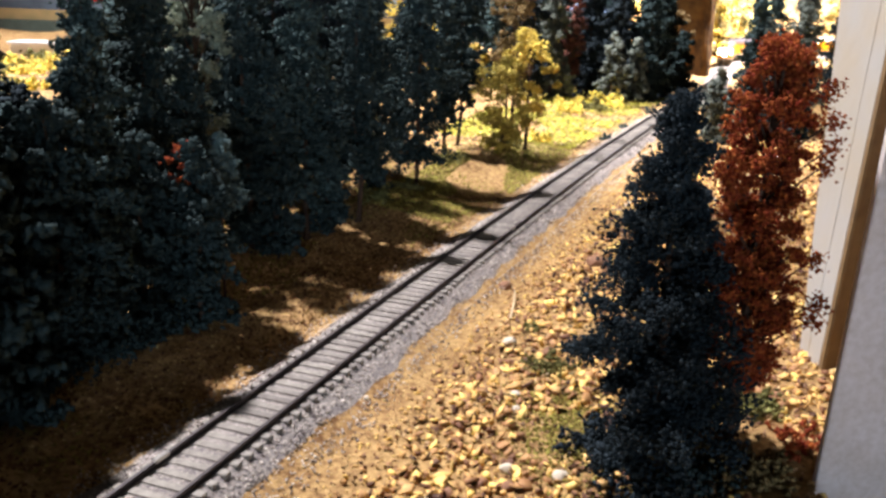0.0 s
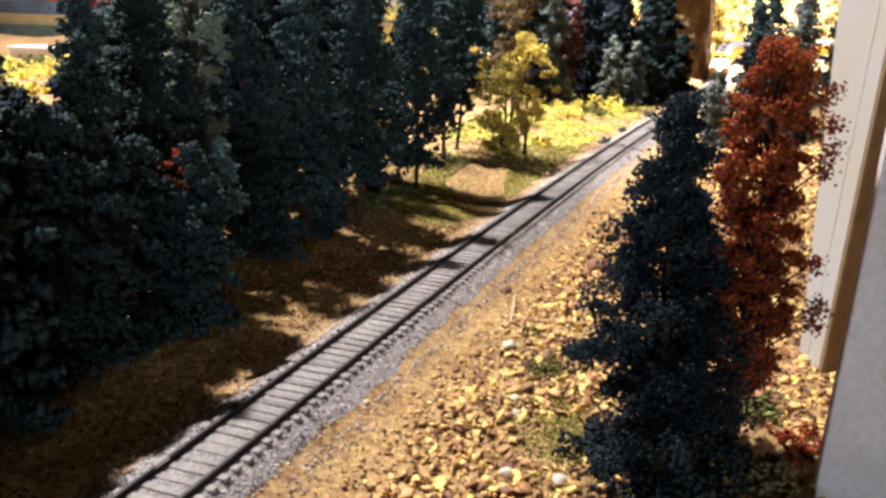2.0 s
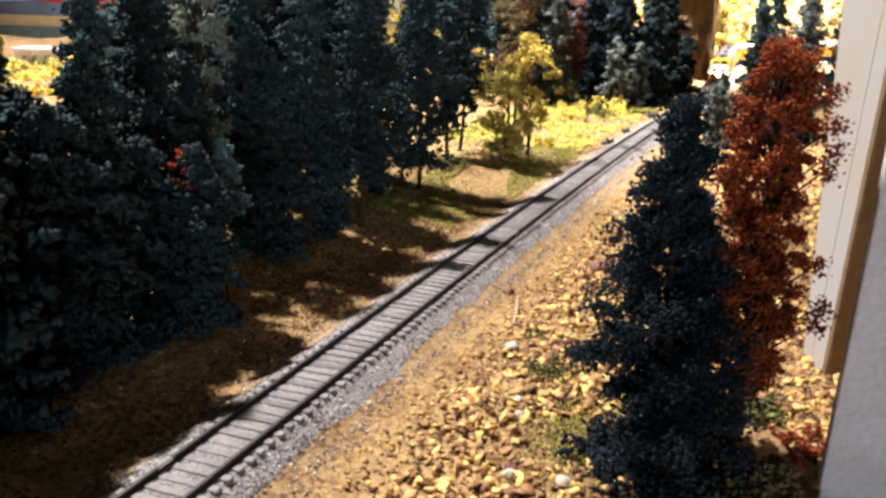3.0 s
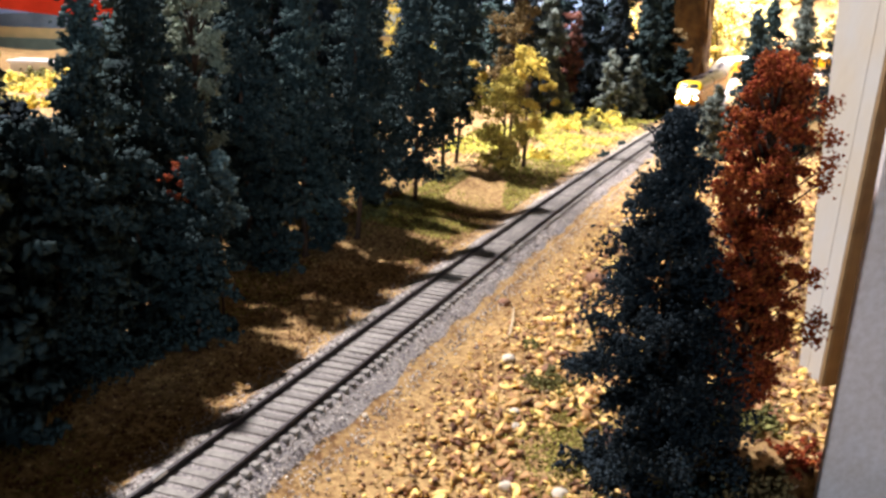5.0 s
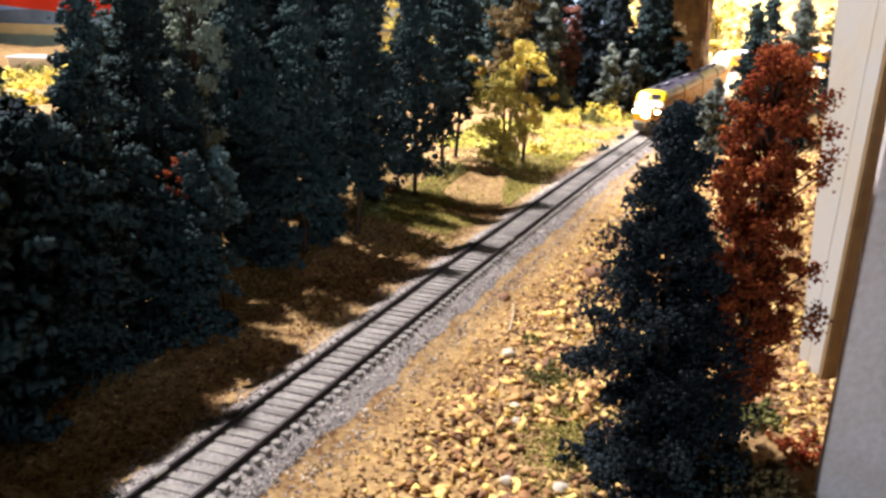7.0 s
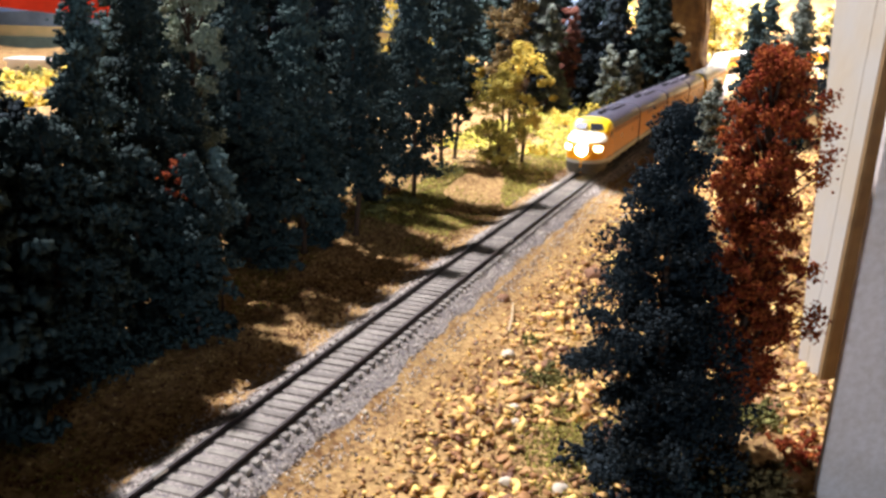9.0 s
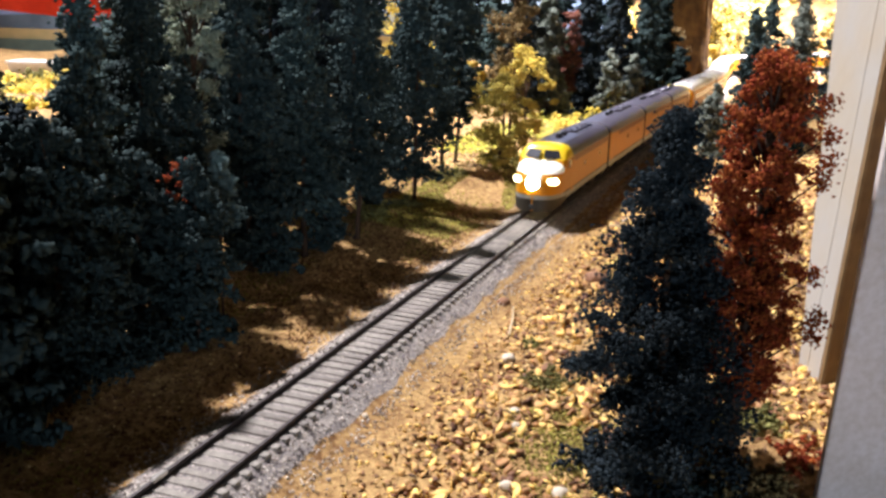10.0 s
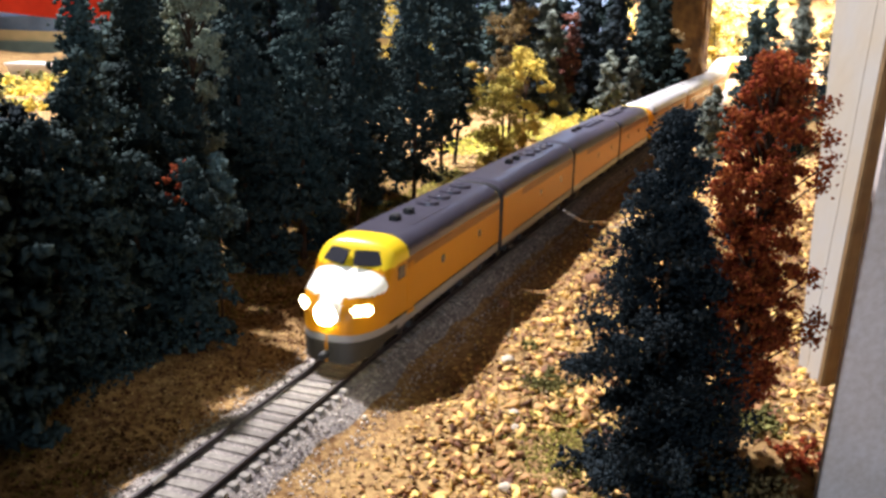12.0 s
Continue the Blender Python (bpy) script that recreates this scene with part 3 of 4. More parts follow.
# low young firs between the tall ones and the lit far slope
for i in range(38):
    y = rng.uniform(0.42, 0.95)
    bearing = rng.uniform(-0.60, -0.36)
    x = bearing * y
    if away(x, y) > -0.13 or -0.545 < bearing < -0.40:
        continue
    size = (0.34 if bearing < -0.43 else 0.66) * rng.uniform(0.85, 1.1)
    copy_thing(MODELS[int(rng.integers(6))], place(x, y, rng.uniform(0, 6.28), size) @ Matrix.Diagonal((1.5, 1.5, 1, 1)))

# broadleaf trees
def broadleaf(kind, label, x, y, h, r, seed, material, low=0.2, puffs=60, bit=0.0018, per=60, stem=0.0018, taper=0.5, lean=0.0, extra=()):
    crown, ends = puff_crown(h, r, seed, material, low, puffs, bit, per, taper, Matrix.Rotation(-seed, 3, "Z"), extra)
    return tree(kind, label, kind.replace("_", " "), crown, trunk_mesh(h * 0.93, stem, ends[::2], seed), place(x, y, seed, lean=lean), FOREST)


broadleaf("autumn_tree", "rusty red autumn foam tree on a thin brown stem", 0.1020, 0.276, 0.137, 0.0152, 4, M_RED, 0.13, 190, 0.00078, 170, 0.0024, 0.75,
          extra=((0.0195, 0.004, 0.122), (0.0205, 0.002, 0.112), (0.0215, 0.003, 0.103), (0.019, 0.0, 0.098), (0.0225, -0.002, 0.052), (0.0225, -0.001, 0.046), (0.021, 0.001, 0.066)))
broadleaf("autumn_tree", "yellow autumn foam tree at the edge of the clearing", 0.076, 0.838, 0.112, 0.027, 5, M_YELLOW, 0.30, 40, 0.0015, 70, 0.002, 0.6)
broadleaf("autumn_tree", "olive autumn foam tree beside the yellow one", 0.054, 0.822, 0.088, 0.030, 6, M_GOLD, 0.05, 52, 0.0015, 70, 0.002, 0.6)
broadleaf("autumn_tree", "brown autumn foam tree behind the yellow one", 0.068, 0.93, 0.20, 0.026, 7, M_BROWN, 0.35, 60, 0.0019, 60, 0.0022, 0.5)
broadleaf("autumn_tree", "dull rust-red foam tree behind the clearing", 0.184, 1.325, 0.155, 0.018, 8, M_RUST, 0.25, 60, 0.0024, 60, 0.0026, 0.5)
broadleaf("autumn_tree", "small rust-red foam tree among dark firs", -0.1150, 0.373, 0.082, 0.007, 9, M_RED, 0.72, 13, 0.0009, 34, 0.001, 0.4)
broadleaf("autumn_tree", "grey-green foam tree in the dark forest, lightened for blocked lamp light", -0.136, 0.475, 0.19, 0.017, 10, M_PALEFOAM, 0.35, 90, 0.0012, 60, 0.002, 0.5)

broadleaf("autumn_tree", "olive-brown foam tree at the foot of the rock face", 0.440, 1.74, 0.125, 0.030, 12, M_BROWN, 0.1, 44, 0.0028, 50, 0.0022, 0.5)

# the dark fir by the leaf bank, and those on its far side of the track
tree("fir_tree", "tall blue-black foam fir on the leaf bank", "fir tree", fir_crown(0.121, 0.0265, 77, M_FIR[1], 0.04, full=0.78, bit=0.0008, whorls=190, per=70),
     trunk_mesh(0.116, 0.002, seed=70), place(0.0715, 0.266, 0.0, lean=0.0), FOREST)
for i, (x, y, h, r, c) in enumerate([(0.288, 0.935, 0.080, 0.022, 3), (0.312, 0.98, 0.055, 0.020, 2), (0.364, 1.06, 0.154, 0.021, 2), (0.388, 1.10, 0.130, 0.026, 3), (0.432, 1.09, 0.170, 0.030, 3), (0.415, 1.15, 0.175, 0.028, 0), (0.372, 1.00, 0.085, 0.022, 2),
                                     (0.455, 1.33, 0.165, 0.022, 2), (0.56, 1.42, 0.19, 0.030, 3), (0.405, 1.02, 0.105, 0.018, 2), (0.60, 1.38, 0.14, 0.03, 1), (0.345, 1.13, 0.060, 0.016, 3)]):
    tree("fir_tree", "dark foam fir beside the track's outer side", "fir tree", fir_crown(h, r, 500 + i, M_FIR[c], 0.05, bit=0.0021, full=0.7),
         trunk_mesh(h * 0.97, 0.002, seed=80 + i), place(x, y, i), FOREST)


tree("fir_tree", "small blue-black foam fir behind the tall one", "fir tree", fir_crown(0.088, 0.014, 78, M_FIR[1], 0.04, full=0.6, bit=0.0009, whorls=120, per=40),
     trunk_mesh(0.084, 0.0014, seed=71), place(0.0845, 0.281, 0.6), FOREST)


def bush(label, x, y, r, material, seed, bit=0.0014, n=420, tall=0.7):
    g = np.random.default_rng(seed)
    d = g.normal(0, 1, (n, 3))
    d /= np.linalg.norm(d, axis=1, keepdims=True)
    d *= (g.random((n, 1)) ** 0.4) * (1 + 0.4 * np.sin(d[:, :1] * 7 + seed))
    d[:, 2] = np.abs(d[:, 2]) * tall
    ob = new("bush", cloud_mesh("bush", d * r, g.uniform(0.6, 1.3, n) * bit, material, g))
    ob.location = (x, y, height(x, y) - 0.0005)
    return tagged(ob, label, "bush", group="foam bushes")


bush("small olive foam bush on the leaf bank", 0.0465, 0.334, 0.0110, M_OLIVE, 1, 0.0010)
bush("small green foam bush at the foot of the fir", 0.055, 0.268, 0.012, M_FIR[1], 2, 0.0012)
bush("olive foam bush at the foot of the red tree", 0.118, 0.300, 0.011, M_OLIVE, 3, 0.0012)
bush("olive foam bush between fir and red tree", 0.099, 0.302, 0.010, M_OLIVE, 4, 0.0012)
bush("rusty fallen leaves at the foot of the red tree", 0.128, 0.275, 0.012, M_RED, 5, 0.0012, 260, 0.3)
bush("small green foam bush on the leaf bank", 0.043, 0.385, 0.004, M_OLIVE, 12, 0.0009, 160)
for i, (x, y, r, m) in enumerate([(-0.122, 0.372, 0.010, M_OLIVE), (-0.170, 0.325, 0.016, M_FIR[1]), (-0.15, 0.315, 0.010, M_FIR[2]), (-0.05, 0.62, 0.014, M_OLIVE), (-0.055, 0.66, 0.016, M_FIR[2]),
                                  (-0.03, 0.66, 0.010, M_OLIVE), (0.0, 0.77, 0.014, M_OLIVE), (0.06, 0.86, 0.014, M_OLIVE), (0.10, 0.95, 0.016, M_YELLOW), (0.16, 1.16, 0.025, M_YELLOW),
                                  (0.23, 1.25, 0.03, M_YELLOW), (0.2, 1.2, 0.02, M_OLIVE), (-0.19, 0.31, 0.012, M_FIR[3])]):
    bush("low foam bush under the forest edge", x, y, r, m, 40 + i, 0.0013 if y < 0.8 else 0.002)
for i in range(16):
    g = np.random.default_rng(900 + i)
    bush("yellow foam bush on the lit far slope", g.uniform(-0.62, -0.44), g.uniform(0.98, 1.3), g.uniform(0.012, 0.026), (M_YELLOW, M_CHIP, M_YELLOW, M_OLIVE)[i % 4], 60 + i, 0.0026, 260)
for i, (y, u, r) in enumerate(((0.955, -0.0275, 0.0065), (0.985, 0.0285, 0.006), (1.20, -0.029, 0.008), (1.05, -0.028, 0.005))):
    p, _h = on_line(s_of_y(y), u)
    bush("tiny dark foam tuft beside the rails", p.x, p.y, r, M_FIR[0], 160 + i, 0.0015, 130, 1.1)
bush("pale and reddish foam scraps under dark firs", -0.163, 0.338, 0.011, M_CHIP, 80, 0.0011, 150, 0.9)
bush("rusty foam scraps under dark firs", -0.166, 0.332, 0.007, M_RED, 81, 0.0010, 90, 0.9)
for i, (x, y, r) in enumerate([(-0.150, 0.312, 0.017), (-0.136, 0.332, 0.014), (-0.165, 0.29, 0.02), (-0.128, 0.35, 0.012)]):
    bush("dark low foam bush under the firs", x, y, r, M_FIR[2], 90 + i, 0.0011, 700, 0.9)
# bushes added to darken the fir's foot, in place of shaded ground
for i, (x, y, r, m) in enumerate([(0.068, 0.246, 0.013, M_FIR[1]), (0.082, 0.250, 0.014, M_FIR[2]), (0.096, 0.258, 0.013, M_BROWN), (0.108, 0.256, 0.010, M_BROWN), (0.060, 0.262, 0.010, M_FIR[1])]):
    bush("dark foam bush added to darken the foot of the fir", x, y, r, m, 140 + i, 0.0012, 520, 0.6)
pts, sz = [], []
for i in range(2600):
    x, y = 0.047 + rng.normal(0, 0.011), 0.283 + rng.normal(0, 0.020)
    pts.append((x, y, height(x, y) + 0.0004))
    sz.append(rng.uniform(0.0004, 0.0010))
tagged(new("turf", cloud_mesh("turf", pts, sz, M_MOSS, rng, 0.6)), "olive yellow turf patch on the bank by the fir", "turf", kind="stuff")
tree("fir_tree", "small pale teal foam fir among dark ones", "fir tree", fir_crown(0.086, 0.010, 910, M_TEAL, 0.60, bit=0.0011, full=0.7), trunk_mesh(0.080, 0.0009, seed=91), place(-0.1030, 0.389, 1.0), FOREST)
tree("fir_tree", "small pale teal foam fir among dark ones", "fir tree", fir_crown(0.070, 0.015, 911, M_TEAL, 0.45, bit=0.0013, full=0.6), trunk_mesh(0.066, 0.0012, seed=92), place(-0.180, 0.335, 2.0), FOREST)

# ---------------------------------------------------------------- far side of the layout
def rock_face(x0, y0, x1, y1, z1, seed, label):
    """A standing rock mass with a rough rounded outline."""
    bm = bmesh.new()
    bmesh.ops.create_icosphere(bm, subdivisions=5, radius=1.0)
    for vtx in bm.verts:
        c = vtx.co
        c.x, c.y = math.copysign(abs(c.x) ** 0.6, c.x), math.copysign(abs(c.y) ** 0.6, c.y)
        k = 1 + 0.10 * noise.noise(c * 2.2 + Vector((seed, 0, 0))) + 0.06 * noise.noise(c * 7 + Vector((0, seed, 0))) + 0.03 * noise.noise(c * 19)
        vtx.co = Vector((c.x * (x1 - x0) / 2, c.y * (y1 - y0) / 2, c.z * z1)) * k
    ob = part("rock_face", bm, M_ROCK, smooth=True)
    ob.location = ((x0 + x1) / 2, (y0 + y1) / 2, -0.02)
    return tagged(ob, label, "rock face")


rock_face(0.430, 1.82, 0.552, 2.08, 0.42, 3, "dark brown rock face beside the track")

for i in range(46):
    g = np.random.default_rng(700 + i)
    far_right = i < 32
    x, y = (g.uniform(0.45, 1.75), g.uniform(2.45, 3.1)) if far_right else (g.uniform(-1.0, -0.76), g.uniform(1.35, 1.6))
    if far_right and abs(away(x, y)) < 0.1:
        continue
    h = g.uniform(0.10, 0.24) if far_right else g.uniform(0.03, 0.07)
    m = M_HILLYEL if i % 4 else M_YELLOW
    if i < 4 or i >= 32:
        broadleaf("autumn_tree", "bright yellow foam tree on the lit hill behind", x, y, h, h * 0.42, 700 + i, m, 0.05, 34, 0.0042, 45, 0.003, 0.6)
    else:
        broadleaf("autumn_tree", "bright yellow foam tree on the lit hill behind", x, y, h, h * 0.45, 700 + i, m, 0.05, 30, 0.0048, 40, 0.003, 0.6)
for i, (x, y, h) in enumerate([(0.56, 1.16, 0.16), (0.68, 1.45, 0.2), (0.50, 1.02, 0.13), (-0.06, 1.55, 0.17), (-0.10, 1.7, 0.2), (-0.03, 1.42, 0.08), (0.0, 1.3, 0.07), (0.04, 1.35, 0.06)]):
    broadleaf("autumn_tree", "yellow foam tree behind the firs", x, y, h, h * 0.3, 800 + i, M_YELLOW, 0.08, 40, 0.0024, 50, 0.002, 0.6)

# painted backdrop of hills and sky behind the forest
M_SKY = mat("sky_paint", (0.30, 0.46, 0.72), 0.9, vary=0.3, scale=6, tint=(0.5, 0.6, 0.75))
M_HILL = mat("hill_paint", (0.11, 0.15, 0.19), 0.9, vary=0.6, scale=30)
M_FIELD = mat("field_paint", (0.42, 0.30, 0.13), 0.9, vary=0.6, scale=25, tint=(0.2, 0.2, 0.08))
M_WOOD2 = mat("meadow_paint", (0.07, 0.10, 0.08), 0.9, vary=0.6, scale=30)


def strip(y, z0, tops, material, name, label):
    n = len(tops)
    xs = np.linspace(-2.4, 0.42, n)
    v = [(x, y, z0) for x in xs] + [(x, y, z) for x, z in zip(xs, tops)] + [(x, y + 0.003, z0) for x in xs] + [(x, y + 0.003, z) for x, z in zip(xs, tops)]
    f = []
    for i in range(n - 1):
        f += [(i, i + 1, n + i + 1, n + i), (2 * n + i + 1, 2 * n + i, 3 * n + i, 3 * n + i + 1), (n + i, n + i + 1, 3 * n + i + 1, 3 * n + i)]
    return tagged(mesh_ob(name, v, f, material), label, "backdrop", kind="structure")


def wave(base, amp, freq, seed, n=80):
    return [base + amp * noise.noise((i / n * freq, seed, 0.5)) for i in range(n)]


strip(2.300, -0.05, wave(1.1, 0, 1, 0), M_SKY, "backdrop_sky", "painted pale blue sky of the backdrop")
strip(2.290, -0.05, wave(0.105, 0.012, 14, 2), M_HILL, "backdrop_hill", "painted blue-grey hills of the backdrop")
strip(2.280, -0.05, wave(0.073, 0.004, 9, 4), M_FIELD, "backdrop_field", "painted tan field of the backdrop")
strip(2.270, -0.05, wave(0.047, 0.003, 9, 6), M_WOOD2, "backdrop_meadow", "painted dark green meadow of the backdrop")

# red valance over the backdrop
M_REDC = mat("red_cloth", (0.62, 0.035, 0.015), 0.8, vary=0.3, scale=40)
v, f = [], []
n = 60
for i in range(n):
    x = -1.7 + 1.0 * i / (n - 1)
    w = 0.006 * math.sin(i * 1.1)
    zl = 0.118 - (x + 0.98) * 0.09
    v += [(x, 2.0 + w, zl), (x, 2.0 + w, zl + 0.3), (x, 2.004 + w, zl), (x, 2.004 + w, zl + 0.3)]
    if i:
        a, b = 4 * (i - 1), 4 * i
        f += [(a, b, b + 1, a + 1), (b + 2, a + 2, a + 3, b + 3), (a, a + 2, b + 2, b)]
tagged(mesh_ob("red_banner", v, f, M_REDC, smooth=True), "bright red cloth banner hanging over the backdrop", "banner")

# low white building roof far behind the firs
M_WHITE = mat("white_paint", (0.78, 0.76, 0.72), 0.6, vary=0.25, scale=60, tint=(0.55, 0.52, 0.46))
house = tagged(empty("model_building", Matrix.Translation((-0.70, 1.52, height(-0.70, 1.52)))), "low white model building behind the firs", "building")
part("wall", box(0, 0, 0.008, 0.085, 0.05, 0.020), M_WHITE, house)
part("roof", box(0, 0, 0.020, 0.092, 0.06, 0.004, bevel=0.001), M_WHITE, house)

# ---------------------------------------------------------------- white painted woodwork at the edge of the layout
M_PAINT = mat("old_white_paint", (0.62, 0.56, 0.53), 0.6, vary=0.6, scale=420, tint=(0.46, 0.39, 0.33), coarse=0.35, bump=0.25, bump_scale=160)
M_PAINT2 = mat("cream_paint", (0.40, 0.385, 0.35), 0.5, vary=0.25, scale=40, tint=(0.42, 0.30, 0.14), coarse=0.5, bump=0.2, bump_scale=160)
# brown for the post's front face, which lies in shade: painted, not lit
M_FRONTSHADE = mat("post_front_shade", (0.20, 0.12, 0.045), 0.8, vary=0.6, scale=120, tint=(0.10, 0.055, 0.02))
post = tagged(empty("wooden_post"), "white-painted wooden post of boards at the layout's edge", "post")
TILT = Matrix.Translation((0.1592, 0.335, -0.005)) @ Matrix.Rotation(math.radians(2.6), 4, "Y")
for ob in (part("front_board", box(0.030, 0.002, 0.305, 0.06, 0.004, 1.1, bevel=0.0006), M_FRONTSHADE, post, "brown front face, shade put into its colour"),
           part("side_board", box(0.0105, 0.0105, 0.305, 0.020, 0.0125, 1.1, bevel=0.0006), M_PAINT2, post, "cream painted board")):
    ob.matrix_basis = TILT
# the hind board widens upwards
bm = box(0.0110, 0.0182, 0.22, 0.020, 0.001, 0.50)
for vtx in bm.verts:
    if vtx.co.y > 0.0182:
        vtx.co.y += 0.001 + 0.205 * max(vtx.co.z, 0.0)
part("side_board", bm, M_PAINT2, post, "cream painted tapering board").matrix_basis = TILT
panel = part("white_panel", box(0.1231 + 0.10, 0.2515, 0.20, 0.20, 0.0030, 0.9, bevel=0.0003), M_PAINT)
panel.matrix_basis = Matrix.Translation((0.1231, 0.252, -0.005)) @ Matrix.Rotation(math.radians(2.0), 4, "Y") @ Matrix.Translation((-0.1231, -0.252, 0.005))
tagged(panel, "white-painted wooden panel standing at the layout's edge", "panel")

# ---------------------------------------------------------------- the room round the layout
M_WALL = mat("room_wall", (0.04, 0.04, 0.04), 0.9, vary=0.2, scale=5)
M_CEIL = mat("room_ceiling", (0.04, 0.04, 0.04), 0.9, vary=0.2, scale=5)
tagged(part("wall_north", box(0, 4.5, 0.4, 6.4, 0.1, 3.0), M_WALL), "plain room wall", "wall", kind="structure")
tagged(part("wall_south", box(0, -2.5, 0.4, 6.4, 0.1, 3.0), M_WALL), "plain room wall", "wall", kind="structure")
tagged(part("wall_west", box(-3.15, 1, 0.4, 0.1, 6.9, 3.0), M_WALL), "plain room wall", "wall", kind="structure")
tagged(part("wall_east", box(3.15, 1, 0.4, 0.1, 6.9, 3.0), M_WALL), "plain room wall", "wall", kind="structure")
tagged(part("ceiling", box(0, 1, 1.93, 6.4, 7.1, 0.06), M_CEIL), "plain room ceiling", "ceiling", kind="structure")
tagged(part("floor", box(0, 1, -1.13, 6.4, 7.1, 0.06), M_WALL), "plain room floor", "floor", kind="structure")
for i in range(9):
    g = np.random.default_rng(950 + i)
    bush("yellow foam bush before the white building", -0.72 + 0.024 * i, 1.30 + 0.06 * g.random(), g.uniform(0.014, 0.024), M_OLIVE if i % 3 else M_YELLOW, 120 + i, 0.003, 240, 0.8)

# ---------------------------------------------------------------- the train
M_YEL = mat("yellow_paint", (0.56, 0.215, 0.005), 0.4, vary=0.2, scale=60, tint=(0.48, 0.17, 0.004), spec=0.22)
# lit copy of the body's yellow: strong light on the cab top as colour
M_CAB = mat("cab_yellow_lit", (0.85, 0.58, 0.02), 0.3)
M_ROOF = mat("grey_roof", (0.065, 0.058, 0.075), 0.3, vary=0.3, scale=80)
M_SILVER = mat("silver_paint", (0.28, 0.27, 0.25), 0.4, 0.2, vary=0.2, scale=80)
M_DARK = mat("underframe", (0.02, 0.019, 0.018), 0.7, vary=0.3, scale=200)
M_PILOT = mat("pilot_paint", (0.035, 0.028, 0.016), 0.6, vary=0.3, scale=200)
# brown stripe, widened to paint the shade under the roof edge
M_SHADE_BAND = mat("brown_shade_band", (0.27, 0.095, 0.012), 0.5, vary=0.3, scale=90)
M_GLASS = mat("dark_glass", (0.03, 0.03, 0.035), 0.22)
# lamp glare on the nose put into a near-white colour and faint glow
M_NOSE = mat("nose_glare", (0.88, 0.84, 0.70), 0.3, emit=0.22)
M_LAMP = mat("headlight_glass", (1.0, 0.97, 0.85), 0.2, emit=75.0)
M_BOARD = mat("lit_number_board", (1.0, 0.93, 0.6), 0.3, emit=10.0)
M_COACHROOF = mat("coach_roof", (0.46, 0.44, 0.42), 0.35, 0.2, vary=0.2, scale=60)


def section(w, top, shoulder, z0, n=12):
    """Half outline from the lower right edge over the roof's middle: list of (x, z)."""
    out = [(w * 0.96, z0), (w, max(z0 + 0.0005, 0.0108)), (w, max(z0 + 0.001, 0.0138)), (w, max(z0 + 0.0015, 0.0168)), (w, max(z0 + 0.002, (0.0168 + shoulder) * 0.5)), (w, shoulder)]
    for i in range(1, n + 1):
        a = math.pi / 2 * i / n
        out.append((w * math.cos(a) ** 0.62 if i < n else 0.0, shoulder + (top - shoulder) * math.sin(a) ** 0.9))
    return out


def loft(slices, cap=True):
    """slices: (y, half width, top, shoulder, bottom). Returns vertices and faces of the closed shell."""
    v, f = [], []
    k = 0
    for i, (y, w, top, sh, z0) in enumerate(slices):
        half = section(w, top, sh, z0)
        ring = [(x, y, z) for x, z in half] + [(-x, y, z) for x, z in half[-2::-1]]
        k = len(ring)
        v += ring
        if i:
            f += [((i - 1) * k + j, i * k + j, i * k + j + 1, (i - 1) * k + j + 1) for j in range(k - 1)]
    if cap:
        f.append(tuple(range(k)))
        f.append(tuple(range((len(slices) - 1) * k, len(slices) * k))[::-1])
    return v, f


def split(v, f, tests, parent):
    """Deals the shell's faces out to parts, by the first test that a face's middle passes."""
    left = list(f)
    for name, material, test, label in tests:
        mine, rest = [], []
        for q in left:
            c = sum((Vector(v[i]) for i in q), Vector()) / len(q)
            (mine if test(c) else rest).append(q)
        left = rest
        if mine:
            used = sorted({i for q in mine for i in q})
            at = {i: j for j, i in enumerate(used)}
            ob = mesh_ob(name, [v[i] for i in used], [[at[i] for i in q] for q in mine], material, parent, smooth=True)
            tagged(ob, label)


def truck(parent, y, axles, base):
    bm = bmesh.new()
    for x in (-0.0125, 0.0125):
        add_box(bm, x, y, 0.0075, 0.0022, base + 0.010, 0.0045, bevel=0.0006)
        for a in range(axles):
            ya = y + (a - (axles - 1) / 2) * base / max(axles - 1, 1)
            add_box(bm, x * 1.1, ya, 0.0065, 0.003, 0.004, 0.004, bevel=0.0005)
    add_box(bm, 0, y, 0.009, 0.024, 0.006, 0.004)
    t = part("truck", bm, M_DARK, parent, "black cast side frame")
    for a in range(axles):
        ya = y + (a - (axles - 1) / 2) * base / max(axles - 1, 1)
        bm = bmesh.new()
        for x in (-0.0084, 0.0084):
            add_cyl(bm, (x - 0.0013, ya, 0.0055), (x + 0.0013, ya, 0.0055), 0.0055, 0.0055, 18)
        add_cyl(bm, (-0.009, ya, 0.0055), (0.009, ya, 0.0055), 0.0012, 0.0012, 8)
        part("wheelset", bm, M_DARK, t)


HALF = 0.087


